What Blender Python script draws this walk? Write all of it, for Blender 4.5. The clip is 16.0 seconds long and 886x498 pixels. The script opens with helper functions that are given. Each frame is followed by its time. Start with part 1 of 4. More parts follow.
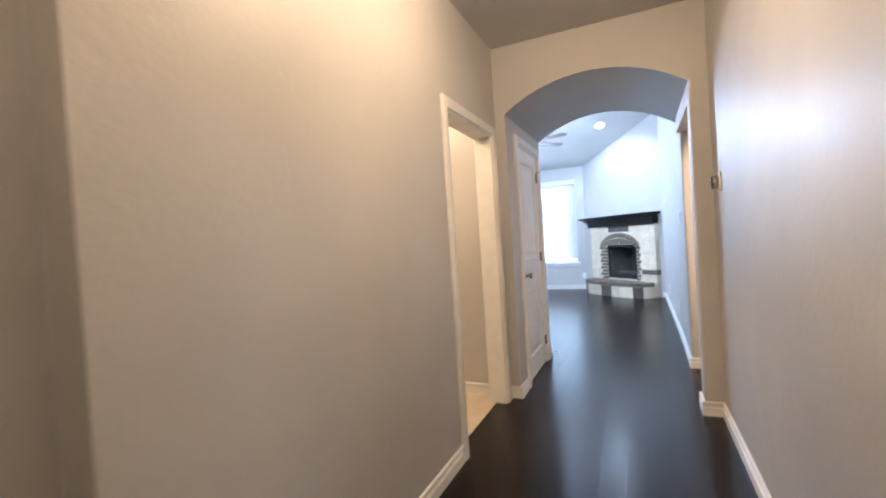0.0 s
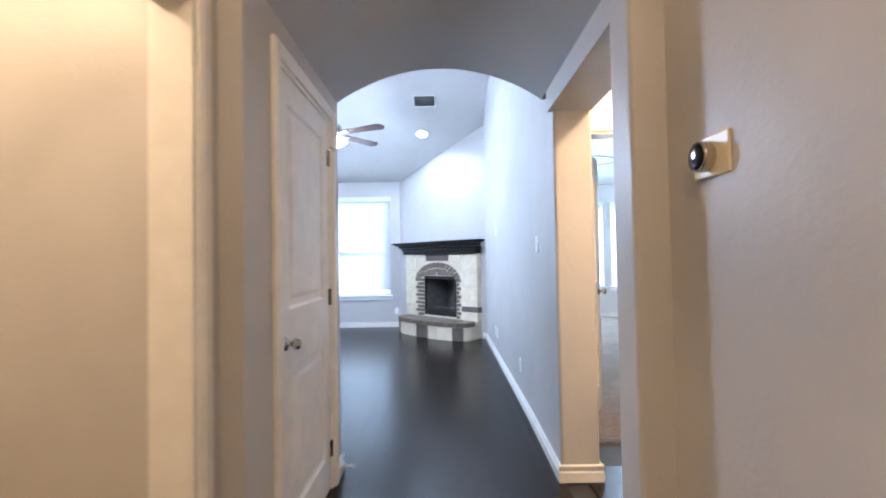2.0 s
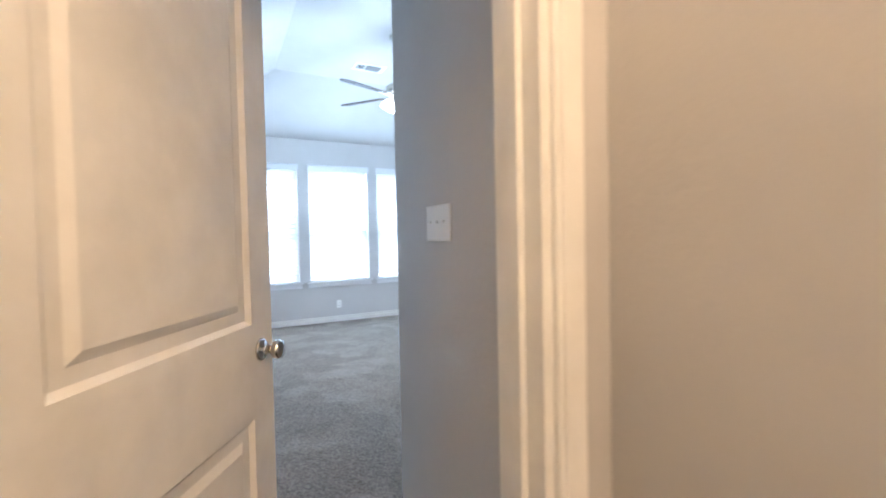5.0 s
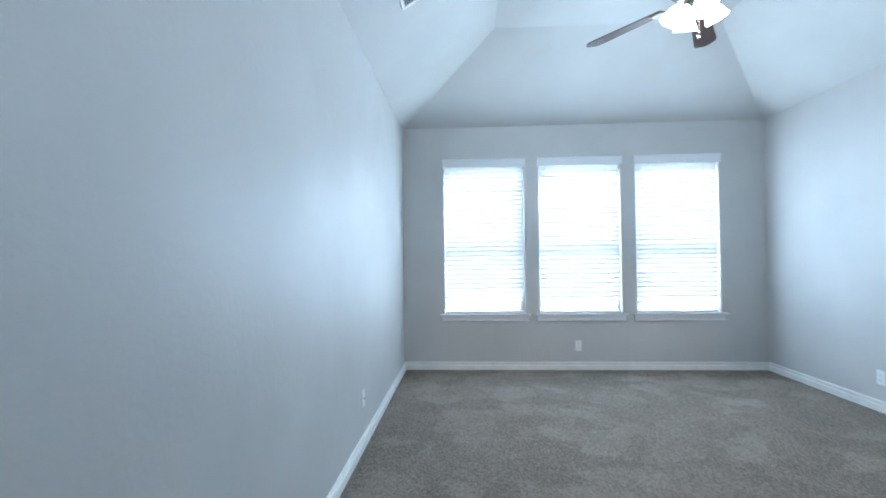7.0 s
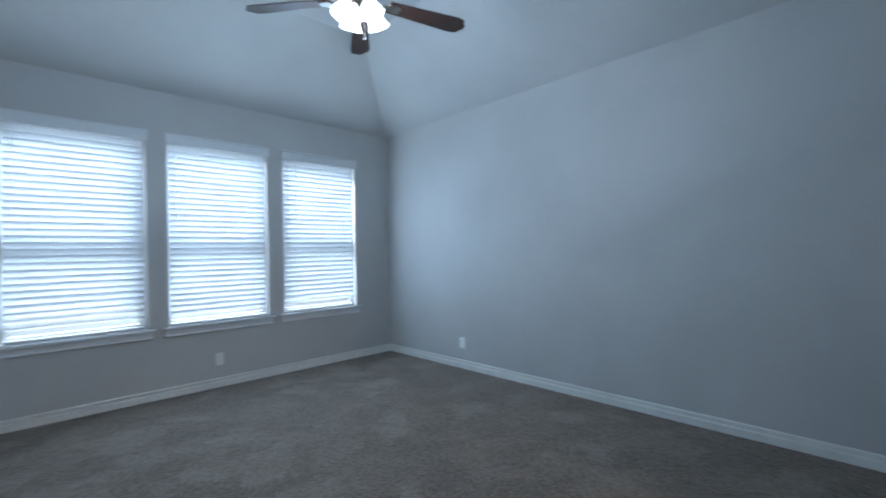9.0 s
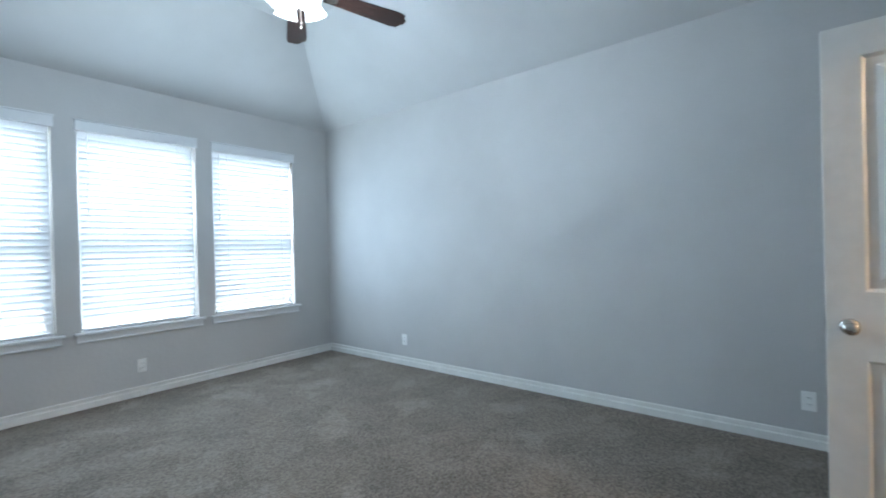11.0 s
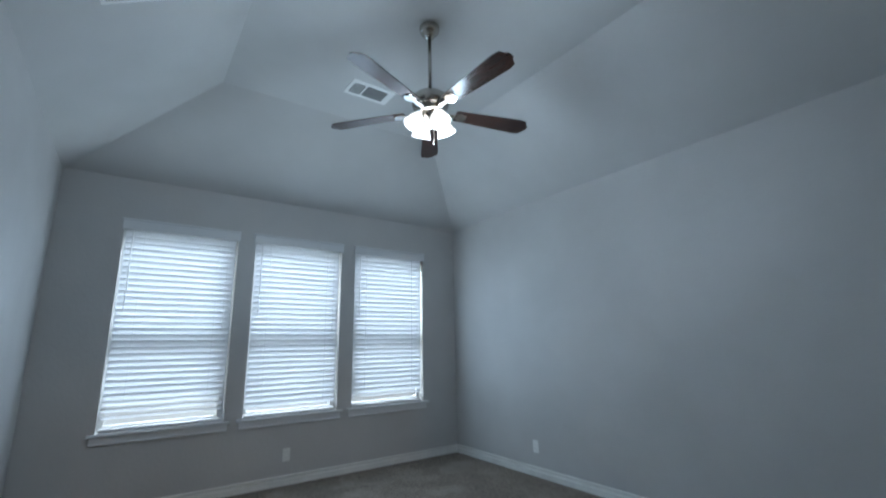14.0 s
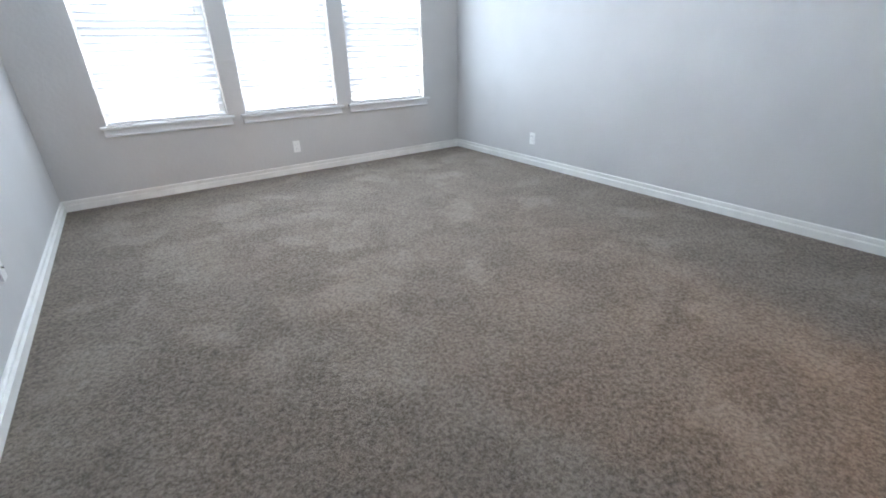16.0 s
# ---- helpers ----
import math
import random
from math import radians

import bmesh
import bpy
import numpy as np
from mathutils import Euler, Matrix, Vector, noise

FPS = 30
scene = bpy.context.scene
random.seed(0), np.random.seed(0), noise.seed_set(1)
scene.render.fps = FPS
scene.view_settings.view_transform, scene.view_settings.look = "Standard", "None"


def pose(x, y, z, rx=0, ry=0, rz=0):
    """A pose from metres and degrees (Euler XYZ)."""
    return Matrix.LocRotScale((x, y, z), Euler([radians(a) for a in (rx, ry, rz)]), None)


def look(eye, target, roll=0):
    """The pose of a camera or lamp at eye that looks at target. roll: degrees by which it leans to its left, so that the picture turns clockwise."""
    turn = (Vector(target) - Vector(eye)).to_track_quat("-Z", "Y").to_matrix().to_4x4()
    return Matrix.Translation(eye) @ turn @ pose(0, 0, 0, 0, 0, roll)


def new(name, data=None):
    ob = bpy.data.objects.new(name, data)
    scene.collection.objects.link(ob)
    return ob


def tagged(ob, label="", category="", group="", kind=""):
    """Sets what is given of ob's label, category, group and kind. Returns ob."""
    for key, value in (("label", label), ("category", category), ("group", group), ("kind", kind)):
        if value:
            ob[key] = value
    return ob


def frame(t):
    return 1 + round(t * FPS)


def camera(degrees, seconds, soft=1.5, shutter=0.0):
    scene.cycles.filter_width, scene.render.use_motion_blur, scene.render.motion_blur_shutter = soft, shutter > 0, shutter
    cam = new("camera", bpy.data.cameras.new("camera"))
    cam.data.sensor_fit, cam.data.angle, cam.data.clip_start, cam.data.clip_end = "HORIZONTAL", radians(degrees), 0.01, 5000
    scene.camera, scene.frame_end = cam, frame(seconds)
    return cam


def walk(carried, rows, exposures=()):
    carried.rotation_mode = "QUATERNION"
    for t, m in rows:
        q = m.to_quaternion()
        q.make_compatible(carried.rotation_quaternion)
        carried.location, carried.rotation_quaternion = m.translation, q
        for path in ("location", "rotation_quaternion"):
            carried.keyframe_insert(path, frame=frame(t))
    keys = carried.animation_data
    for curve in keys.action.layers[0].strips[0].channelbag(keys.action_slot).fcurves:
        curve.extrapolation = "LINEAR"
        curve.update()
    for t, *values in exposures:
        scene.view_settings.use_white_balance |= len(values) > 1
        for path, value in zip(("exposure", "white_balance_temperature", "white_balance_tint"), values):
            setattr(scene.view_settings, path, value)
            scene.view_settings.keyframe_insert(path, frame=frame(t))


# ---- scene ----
cam = camera(91.1, 16.0, soft=1.8, shutter=0.4)
PATH = [
    (0, (1.065, 0.33, 1.26), (0.237, 2.15, 1.224), -3.7),
    (0.5, (0.941, 0.754, 1.268), (0.323, 2.656, 1.314), -2.1),
    (1, (0.833, 1.243, 1.256), (0.454, 3.207, 1.286), -2.6),
    (1.5, (0.8, 1.728, 1.247), (0.678, 3.723, 1.328), -2.4),
    (2, (0.795, 2.243, 1.247), (0.79, 4.242, 1.294), -1.0),
    (2.5, (0.831, 2.762, 1.267), (1.19, 4.729, 1.298), -2.9),
    (2.7, (0.867, 2.952, 1.262), (1.34, 4.895, 1.312), -3.4),
    (3, (0.931, 3.232, 1.264), (1.519, 5.143, 1.32), -2.3),
    (3.5, (1.069, 3.692, 1.244), (1.988, 5.468, 1.221), -3.8),
    (3.7, (1.131, 3.864, 1.241), (2.254, 5.518, 1.27), -3.8),
    (4.7, (1.80, 4.33, 1.26), (2.85, 6.03, 1.23), -2.0),
    (5.8, (2.212, 5.327, 1.222), (2.594, 7.288, 1.144), -0.2),
    (6, (2.24, 5.45, 1.215), (2.586, 7.42, 1.17), 0.2),
    (6.2, (2.295, 5.613, 1.248), (2.609, 7.588, 1.236), -0.9),
    (6.5, (2.35, 5.895, 1.266), (2.592, 7.881, 1.251), -1.7),
    (7, (2.357, 6.304, 1.272), (2.252, 8.301, 1.308), -0.7),
    (7.5, (2.311, 6.574, 1.278), (2.19, 8.57, 1.32), 0.3),
    (8, (2.266, 6.734, 1.277), (2.686, 8.689, 1.318), -2.4),
    (8.5, (2.259, 6.731, 1.274), (3.215, 8.488, 1.288), -2.4),
    (9, (2.252, 6.698, 1.255), (3.639, 8.139, 1.267), -1.2),
    (9.2, (2.254, 6.692, 1.255), (3.773, 7.993, 1.257), -1.1),
    (10.2, (2.256, 6.69, 1.252), (3.95, 7.75, 1.25), -1.2),
    (11.3, (2.258, 6.695, 1.249), (3.696, 8.086, 1.252), -1.4),
    (11.5, (2.258, 6.702, 1.25), (3.589, 8.196, 1.263), -1.3),
    (12, (2.252, 6.708, 1.25), (3.387, 8.355, 1.261), -1.4),
    (12.5, (2.259, 6.723, 1.259), (3.377, 8.377, 1.378), -1.2),
    (13, (2.258, 6.723, 1.269), (3.384, 8.301, 1.76), -1.1),
    (13.4, (2.255, 6.718, 1.267), (3.373, 8.288, 1.802), -1.2),
    (13.5, (2.253, 6.717, 1.268), (3.372, 8.29, 1.792), -1.2),
    (14, (2.253, 6.716, 1.267), (3.387, 8.307, 1.695), -1.0),
    (14.5, (2.256, 6.716, 1.254), (3.402, 8.35, 1.133), -0.7),
    (15, (2.286, 6.726, 1.193), (3.332, 8.264, 0.458), -1.5),
    (15.5, (2.283, 6.735, 1.164), (3.296, 8.231, 0.306), -1.2),
    (16, (2.277, 6.738, 1.146), (3.304, 8.233, 0.304), -1.4),
]
EXPOSURES = [(0, 0.52, 6300, 12), (1, 0.75, 6300, 12), (2, 0.42, 6500, 14), (2.5, 0.25, 6500, 15), (3, 0.15, 6600, 16), (3.7, 0.22, 6800, 16), (6, -0.08, 6300, 11), (7, -0.48, 6800, 10), (8, -1.1, 6600, 10), (8.5, -1.3, 6500, 10), (9, -1.44, 6400, 10),
             (11.3, -0.68, 7100, 10), (12.3, -1.03, 6900, 11), (13.5, -1.87, 7000, 10), (14.5, -1.87, 7100, 12), (15, -1.87, 7500, 14), (15.5, -0.42, 7900, 18), (16, -0.15, 7900, 19)]
walk(cam, [(t, look(eye, target, roll)) for t, eye, target, roll in PATH], EXPOSURES)

# ---------------------------------------------------------------- light
world = bpy.data.worlds.new("sky")
scene.world = world
world.use_nodes = True
wn = world.node_tree
sky = wn.nodes.new("ShaderNodeTexSky")
sky.sky_type, sky.sun_disc = "NISHITA", False
sky.sun_elevation, sky.sun_rotation = radians(48), radians(150)
wn.nodes["Background"].inputs["Strength"].default_value = 0.12
wn.links.new(sky.outputs["Color"], wn.nodes["Background"].inputs["Color"])
sun = new("sun", bpy.data.lights.new("sun", "SUN"))
sun.data.energy, sun.data.angle, sun.data.color = 3.0, radians(0.6), (1, 0.95, 0.88)
sun.matrix_world = look((0, 0, 20), (3, 14, 0))

WARM = (1.0, 0.71, 0.44)
COOL = (0.45, 0.70, 1.0)
PALE = (0.66, 0.83, 1.0)


def area_lamp(name, m, w, h, watts, color):
    lamp = new(name, bpy.data.lights.new(name, "AREA"))
    lamp.data.shape, lamp.data.size, lamp.data.size_y = "RECTANGLE", w, h
    lamp.data.energy, lamp.data.color = watts, color
    lamp.matrix_world = m
    return lamp


def bulb(name, x, y, z, watts, color, radius=0.06):
    lamp = new(name, bpy.data.lights.new(name, "POINT"))
    lamp.data.energy, lamp.data.color, lamp.data.shadow_soft_size = watts, color, radius
    lamp.location = (x, y, z)
    return lamp


def down_light(name, x, y, z, watts, color, aim=(0, 0, -1), cone=110):
    lamp = new(name, bpy.data.lights.new(name, "SPOT"))
    lamp.data.energy, lamp.data.color, lamp.data.shadow_soft_size = watts, color, 0.05
    lamp.data.spot_size, lamp.data.spot_blend = radians(cone), 0.6
    lamp.matrix_world = look((x, y, z), (x + aim[0] + 1e-4, y + aim[1], z + aim[2]))
    return lamp


# the sky's light: above and outside each blind, and in each window's opening
for wx, watts, inner in ((2.567, 720, 22), (3.627, 2700, 32), (4.687, 1350, 32)):
    area_lamp("window_skylight", look((wx, 12.5, 3.7), (wx, 11.25, 1.45)), 1.0, 1.0, watts, PALE)
    area_lamp("window_daylight", pose(wx, 11.175, 1.52, -90, 0, 0), 0.86, 1.5, inner, COOL)
for wx in (-1.985, -0.749):
    area_lamp("window_skylight", look((wx, 11.7, 3.7), (wx, 10.45, 1.45)), 1.1, 1.0, 4, COOL)
    area_lamp("window_daylight", pose(wx, 10.365, 1.52, -90, 0, 0), 1.0, 1.55, 10, COOL)
# the bulb at y -0.15 is an unseen weak fill added behind the hall's start
bulb("hall_bulb", 0.78, -0.15, 2.55, 13, WARM, 0.1)
bulb("hall_bulb", 0.78, 1.85, 2.6, 46, WARM, 0.1)
bulb("closet_bulb", -0.75, 2.9, 2.5, 40, WARM, 0.1)
bulb("vestibule_bulb", 2.1, 4.72, 2.57, 21, WARM, 0.1)
# stronger unseen fill, added to even out the vestibule walls and column end
bulb("vestibule_bulb", 2.1, 3.3, 2.57, 94, WARM, 0.1)
bulb("bathroom_bulb", 4.15, 4.6, 2.2, 130, WARM, 0.06)
FAN_COLOR = (0.53, 0.75, 1.0)
LIVING_COLOR = (0.56, 0.73, 1.0)

# ---------------------------------------------------------------- materials


def material(name, color, rough=0.6, metal=0.0, **extra):
    m = bpy.data.materials.new(name)
    m.use_nodes = True
    b = m.node_tree.nodes["Principled BSDF"]
    b.inputs["Base Color"].default_value = (*color, 1)
    b.inputs["Roughness"].default_value = rough
    b.inputs["Metallic"].default_value = metal
    for key, value in extra.items():
        b.inputs[key.replace("_", " ")].default_value = value
    return m


def noise_node(m, scale, detail=4.0, rough=0.55, coords="Object", stretch=None):
    nt = m.node_tree
    tc = nt.nodes.new("ShaderNodeTexCoord")
    n = nt.nodes.new("ShaderNodeTexNoise")
    n.inputs["Scale"].default_value, n.inputs["Detail"].default_value, n.inputs["Roughness"].default_value = scale, detail, rough
    src = tc.outputs[coords]
    if stretch:
        mp = nt.nodes.new("ShaderNodeMapping")
        mp.inputs["Scale"].default_value = stretch
        nt.links.new(src, mp.inputs["Vector"])
        src = mp.outputs["Vector"]
    nt.links.new(src, n.inputs["Vector"])
    return n


def world_noise(m, scale, detail=4.0, rough=0.55, stretch=None):
    nt = m.node_tree
    geo = nt.nodes.new("ShaderNodeNewGeometry")
    n = nt.nodes.new("ShaderNodeTexNoise")
    n.inputs["Scale"].default_value, n.inputs["Detail"].default_value, n.inputs["Roughness"].default_value = scale, detail, rough
    src = geo.outputs["Position"]
    if stretch:
        mp = nt.nodes.new("ShaderNodeMapping")
        mp.inputs["Scale"].default_value = stretch
        nt.links.new(src, mp.inputs["Vector"])
        src = mp.outputs["Vector"]
    nt.links.new(src, n.inputs["Vector"])
    return n


def ramp(m, source, stops):
    r = m.node_tree.nodes.new("ShaderNodeValToRGB")
    els = r.color_ramp.elements
    while len(els) < len(stops):
        els.new(0.5)
    for e, (p, c) in zip(els, stops):
        e.position, e.color = p, (*c, 1)
    m.node_tree.links.new(source, r.inputs["Fac"])
    return r


def tint(m, source):
    m.node_tree.links.new(source, m.node_tree.nodes["Principled BSDF"].inputs["Base Color"])


def relief(m, source, strength, distance):
    nt = m.node_tree
    b = nt.nodes.new("ShaderNodeBump")
    b.inputs["Strength"].default_value, b.inputs["Distance"].default_value = strength, distance
    nt.links.new(source, b.inputs["Height"])
    nt.links.new(b.outputs["Normal"], nt.nodes["Principled BSDF"].inputs["Normal"])


def gloss_range(m, source, lo, hi):
    nt = m.node_tree
    r = nt.nodes.new("ShaderNodeMapRange")
    r.inputs["To Min"].default_value, r.inputs["To Max"].default_value = lo, hi
    nt.links.new(source, r.inputs["Value"])
    nt.links.new(r.outputs["Result"], nt.nodes["Principled BSDF"].inputs["Roughness"])


def mix_color(m, fac, a, b):
    nt = m.node_tree
    x = nt.nodes.new("ShaderNodeMix")
    x.data_type = "RGBA"
    for value, socket in ((fac, 0), (a, 6), (b, 7)):
        if hasattr(value, "is_linked"):
            nt.links.new(value, x.inputs[socket])
        else:
            x.inputs[socket].default_value = value if socket == 0 else (*value, 1)
    return x.outputs[2]


def paint(name, color, rough, peel):
    """Rolled wall paint over a hand-trowelled texture."""
    m = material(name, color, rough)
    big = world_noise(m, 1.3, 3)
    lo, hi = tuple(c * 0.94 for c in color), tuple(min(1, c * 1.05) for c in color)
    tint(m, ramp(m, big.outputs["Fac"], [(0.3, lo), (0.7, hi)]).outputs["Color"])
    fine = world_noise(m, 34.0, 4, 0.55)
    relief(m, fine.outputs["Fac"], peel, 0.004)
    scuff = world_noise(m, 5.0, 4)
    gloss_range(m, scuff.outputs["Fac"], rough - 0.06, rough + 0.1)
    return m


WALL = paint("wall_paint", (0.52, 0.51, 0.50), 0.45, 0.42)
WALL.node_tree.nodes["Principled BSDF"].inputs["Specular IOR Level"].default_value = 0.38
CEIL = paint("ceiling_paint", (0.54, 0.535, 0.525), 0.75, 0.25)
TRIM = material("trim_paint", (0.80, 0.79, 0.76), 0.35)
_n = world_noise(TRIM, 9, 4)
tint(TRIM, ramp(TRIM, _n.outputs["Fac"], [(0.3, (0.74, 0.73, 0.70)), (0.7, (0.83, 0.82, 0.79))]).outputs["Color"])
relief(TRIM, world_noise(TRIM, 60, 3).outputs["Fac"], 0.08, 0.002)
PLASTIC = material("white_plastic", (0.82, 0.82, 0.80), 0.3)
IVORY = material("ivory_plastic", (0.80, 0.72, 0.55), 0.35)
NICKEL = material("brushed_nickel", (0.55, 0.52, 0.48), 0.2, 1.0)
relief(NICKEL, noise_node(NICKEL, 90, 3, stretch=(1, 1, 12)).outputs["Fac"], 0.1, 0.001)
STEEL = material("dark_steel", (0.10, 0.095, 0.09), 0.35, 1.0)
BLACK = material("black_glass", (0.01, 0.01, 0.012), 0.08)
SOOT = material("firebox_black", (0.015, 0.014, 0.013), 0.8)
relief(SOOT, noise_node(SOOT, 40, 4).outputs["Fac"], 0.4, 0.004)
MANTEL = material("espresso_mantel", (0.02, 0.016, 0.015), 0.5, Specular_IOR_Level=0.25)
tint(MANTEL, ramp(MANTEL, noise_node(MANTEL, 6, 5, stretch=(2, 12, 12)).outputs["Fac"], [(0.3, (0.006, 0.005, 0.005)), (0.75, (0.018, 0.014, 0.012))]).outputs["Color"])
DARK = material("slot_dark", (0.03, 0.03, 0.03), 0.7)
VENTGREY = material("vent_grey", (0.30, 0.30, 0.30), 0.5)
GLASS = material("window_glass", (1, 1, 1), 0.02, Transmission_Weight=1.0, IOR=1.02)

# dark wood floor: planks vary one by one
WOOD = material("dark_plank", (0.02, 0.014, 0.012), 0.2)
_oi = WOOD.node_tree.nodes.new("ShaderNodeObjectInfo")
_g = world_noise(WOOD, 3.0, 6, 0.6, stretch=(14, 1.2, 1))
_a = ramp(WOOD, _g.outputs["Fac"], [(0.3, (0.006, 0.0045, 0.0045)), (0.75, (0.019, 0.013, 0.011))]).outputs["Color"]
_b = ramp(WOOD, _oi.outputs["Random"], [(0.0, (0.005, 0.004, 0.004)), (1.0, (0.024, 0.016, 0.013))]).outputs["Color"]
tint(WOOD, mix_color(WOOD, 0.3, _a, _b))
gloss_range(WOOD, world_noise(WOOD, 7, 4).outputs["Fac"], 0.21, 0.27)
WOOD.node_tree.nodes["Principled BSDF"].inputs["Specular IOR Level"].default_value = 0.2
relief(WOOD, _g.outputs["Fac"], 0.008, 0.002)

# carpet: cut pile with brushed patches
CARPET = material("carpet", (0.25, 0.23, 0.2), 0.95)
CARPET.node_tree.nodes["Principled BSDF"].inputs["Specular IOR Level"].default_value = 0.1
CARPET.node_tree.nodes["Principled BSDF"].inputs["Sheen Weight"].default_value = 0.06
CARPET.node_tree.nodes["Principled BSDF"].inputs["Sheen Roughness"].default_value = 0.5
_warp = world_noise(CARPET, 2.6, 5, 0.62)
_geo = CARPET.node_tree.nodes.new("ShaderNodeNewGeometry")
_add = CARPET.node_tree.nodes.new("ShaderNodeVectorMath")
_add.operation = "MULTIPLY_ADD"
_add.inputs[1].default_value = (0.55, 0.55, 0.0)
CARPET.node_tree.links.new(_warp.outputs["Color"], _add.inputs[0])
CARPET.node_tree.links.new(_geo.outputs["Position"], _add.inputs[2])
_p = CARPET.node_tree.nodes.new("ShaderNodeTexVoronoi")
_p.feature = "SMOOTH_F1"
_p.inputs["Scale"].default_value, _p.inputs["Smoothness"].default_value = 4.6, 0.8
CARPET.node_tree.links.new(_add.outputs[0], _p.inputs["Vector"])
_pv = CARPET.node_tree.nodes.new("ShaderNodeSeparateColor")
CARPET.node_tree.links.new(_p.outputs["Color"], _pv.inputs[0])
_pc = ramp(CARPET, _pv.outputs[0], [(0.1, (0.15, 0.119, 0.097)), (0.4, (0.205, 0.163, 0.134)), (0.65, (0.265, 0.215, 0.177)), (0.9, (0.345, 0.285, 0.24))]).outputs["Color"]
_q = world_noise(CARPET, 9.0, 3, 0.6)
_qc = ramp(CARPET, _q.outputs["Fac"], [(0.35, (0.19, 0.15, 0.12)), (0.65, (0.29, 0.245, 0.205))]).outputs["Color"]
# tuft grain: shade in the crevices between tufts is put into the colour
_f = world_noise(CARPET, 70.0, 6, 0.72)
_fc = ramp(CARPET, _f.outputs["Fac"], [(0.36, (0.042, 0.032, 0.026)), (0.46, (0.215, 0.172, 0.140)), (0.62, (0.47, 0.395, 0.335))]).outputs["Color"]
tint(CARPET, mix_color(CARPET, 0.5, mix_color(CARPET, 0.15, _pc, _qc), _fc))
relief(CARPET, _f.outputs["Fac"], 1.0, 0.02)
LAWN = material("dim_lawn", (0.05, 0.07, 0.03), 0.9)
tint(LAWN, ramp(LAWN, world_noise(LAWN, 12, 5).outputs["Fac"], [(0.3, (0.03, 0.045, 0.02)), (0.7, (0.08, 0.10, 0.05))]).outputs["Color"])
TILE = material("cream_tile", (0.62, 0.52, 0.38), 0.4)
tint(TILE, ramp(TILE, world_noise(TILE, 5, 4).outputs["Fac"], [(0.3, (0.55, 0.45, 0.33)), (0.7, (0.66, 0.57, 0.43))]).outputs["Color"])

SLAT = material("blind_slat", (0.86, 0.87, 0.88), 0.45)
SLAT.node_tree.nodes["Principled BSDF"].inputs["Subsurface Weight"].default_value = 0.0
_nt = SLAT.node_tree
_tr = _nt.nodes.new("ShaderNodeBsdfTranslucent")
_tr.inputs["Color"].default_value = (0.85, 0.88, 0.92, 1)
_mx = _nt.nodes.new("ShaderNodeMixShader")
_mx.inputs["Fac"].default_value = 0.45
_nt.links.new(_nt.nodes["Principled BSDF"].outputs[0], _mx.inputs[1])
_nt.links.new(_tr.outputs[0], _mx.inputs[2])
_nt.links.new(_mx.outputs[0], _nt.nodes["Material Output"].inputs["Surface"])


def glow(name, color, strength):
    m = material(name, (0.9, 0.9, 0.9), 0.3)
    b = m.node_tree.nodes["Principled BSDF"]
    b.inputs["Emission Color"].default_value = (*color, 1)
    b.inputs["Emission Strength"].default_value = strength
    return m


SHADE = glow("lit_frosted_glass", (0.92, 0.96, 1.0), 9.0)
CAN = glow("lit_can_lens", (0.92, 0.96, 1.0), 14.0)
DOME = glow("lit_dome_glass", (1.0, 0.78, 0.5), 4.0)
OUTSIDE = glow("outside_daylight", (0.60, 0.78, 1.0), 0.8)


def stone(name, dark, light, scale=9.0, rough=0.8):
    m = material(name, light, rough)
    oi = m.node_tree.nodes.new("ShaderNodeObjectInfo")
    n = world_noise(m, scale, 6, 0.65)
    a = ramp(m, n.outputs["Fac"], [(0.28, dark), (0.7, light)]).outputs["Color"]
    lo, hi = tuple(c * 0.72 for c in light), tuple(min(1, c * 1.12) for c in light)
    b = ramp(m, oi.outputs["Random"], [(0.0, lo), (1.0, hi)]).outputs["Color"]
    tint(m, mix_color(m, 0.4, a, b))
    relief(m, n.outputs["Fac"], 0.6, 0.012)
    return m


LIMESTONE = stone("cream_limestone", (0.55, 0.45, 0.32), (0.86, 0.77, 0.60))
BROWNSTONE = stone("brown_stone", (0.055, 0.043, 0.038), (0.155, 0.125, 0.108))
BRICK = stone("tumbled_brick", (0.045, 0.033, 0.027), (0.27, 0.215, 0.165), 26)
REFRACTORY = stone("refractory_panel", (0.03, 0.029, 0.028), (0.10, 0.097, 0.093), 14)
MORTAR = stone("mortar", (0.56, 0.47, 0.35), (0.84, 0.75, 0.59), 40)
BLADE_TOP = material("fan_blade_wood", (0.035, 0.016, 0.012), 0.24, Specular_IOR_Level=0.45)
tint(BLADE_TOP, ramp(BLADE_TOP, noise_node(BLADE_TOP, 5, 5, stretch=(1, 14, 14)).outputs["Fac"], [(0.3, (0.012, 0.006, 0.005)), (0.7, (0.04, 0.018, 0.013))]).outputs["Color"])

# ---------------------------------------------------------------- mesh helpers


def mesh_of(bm, name, mat, smooth=False):
    bmesh.ops.recalc_face_normals(bm, faces=bm.faces)
    me = bpy.data.meshes.new(name)
    bm.to_mesh(me)
    bm.free()
    me.materials.append(mat)
    if smooth:
        for p in me.polygons:
            p.use_smooth = True
    return me


def part(name, bm, mat, parent=None, label="", smooth=False, m=None):
    ob = new(name, mesh_of(bm, name, mat, smooth))
    if parent:
        ob.parent = parent
    if m is not None:
        ob.matrix_basis = m
    return tagged(ob, label)


def thing(name, m, label, category, group=""):
    ob = new(name)
    ob.empty_display_size = 0.05
    ob.matrix_basis = m
    return tagged(ob, label, category, group)


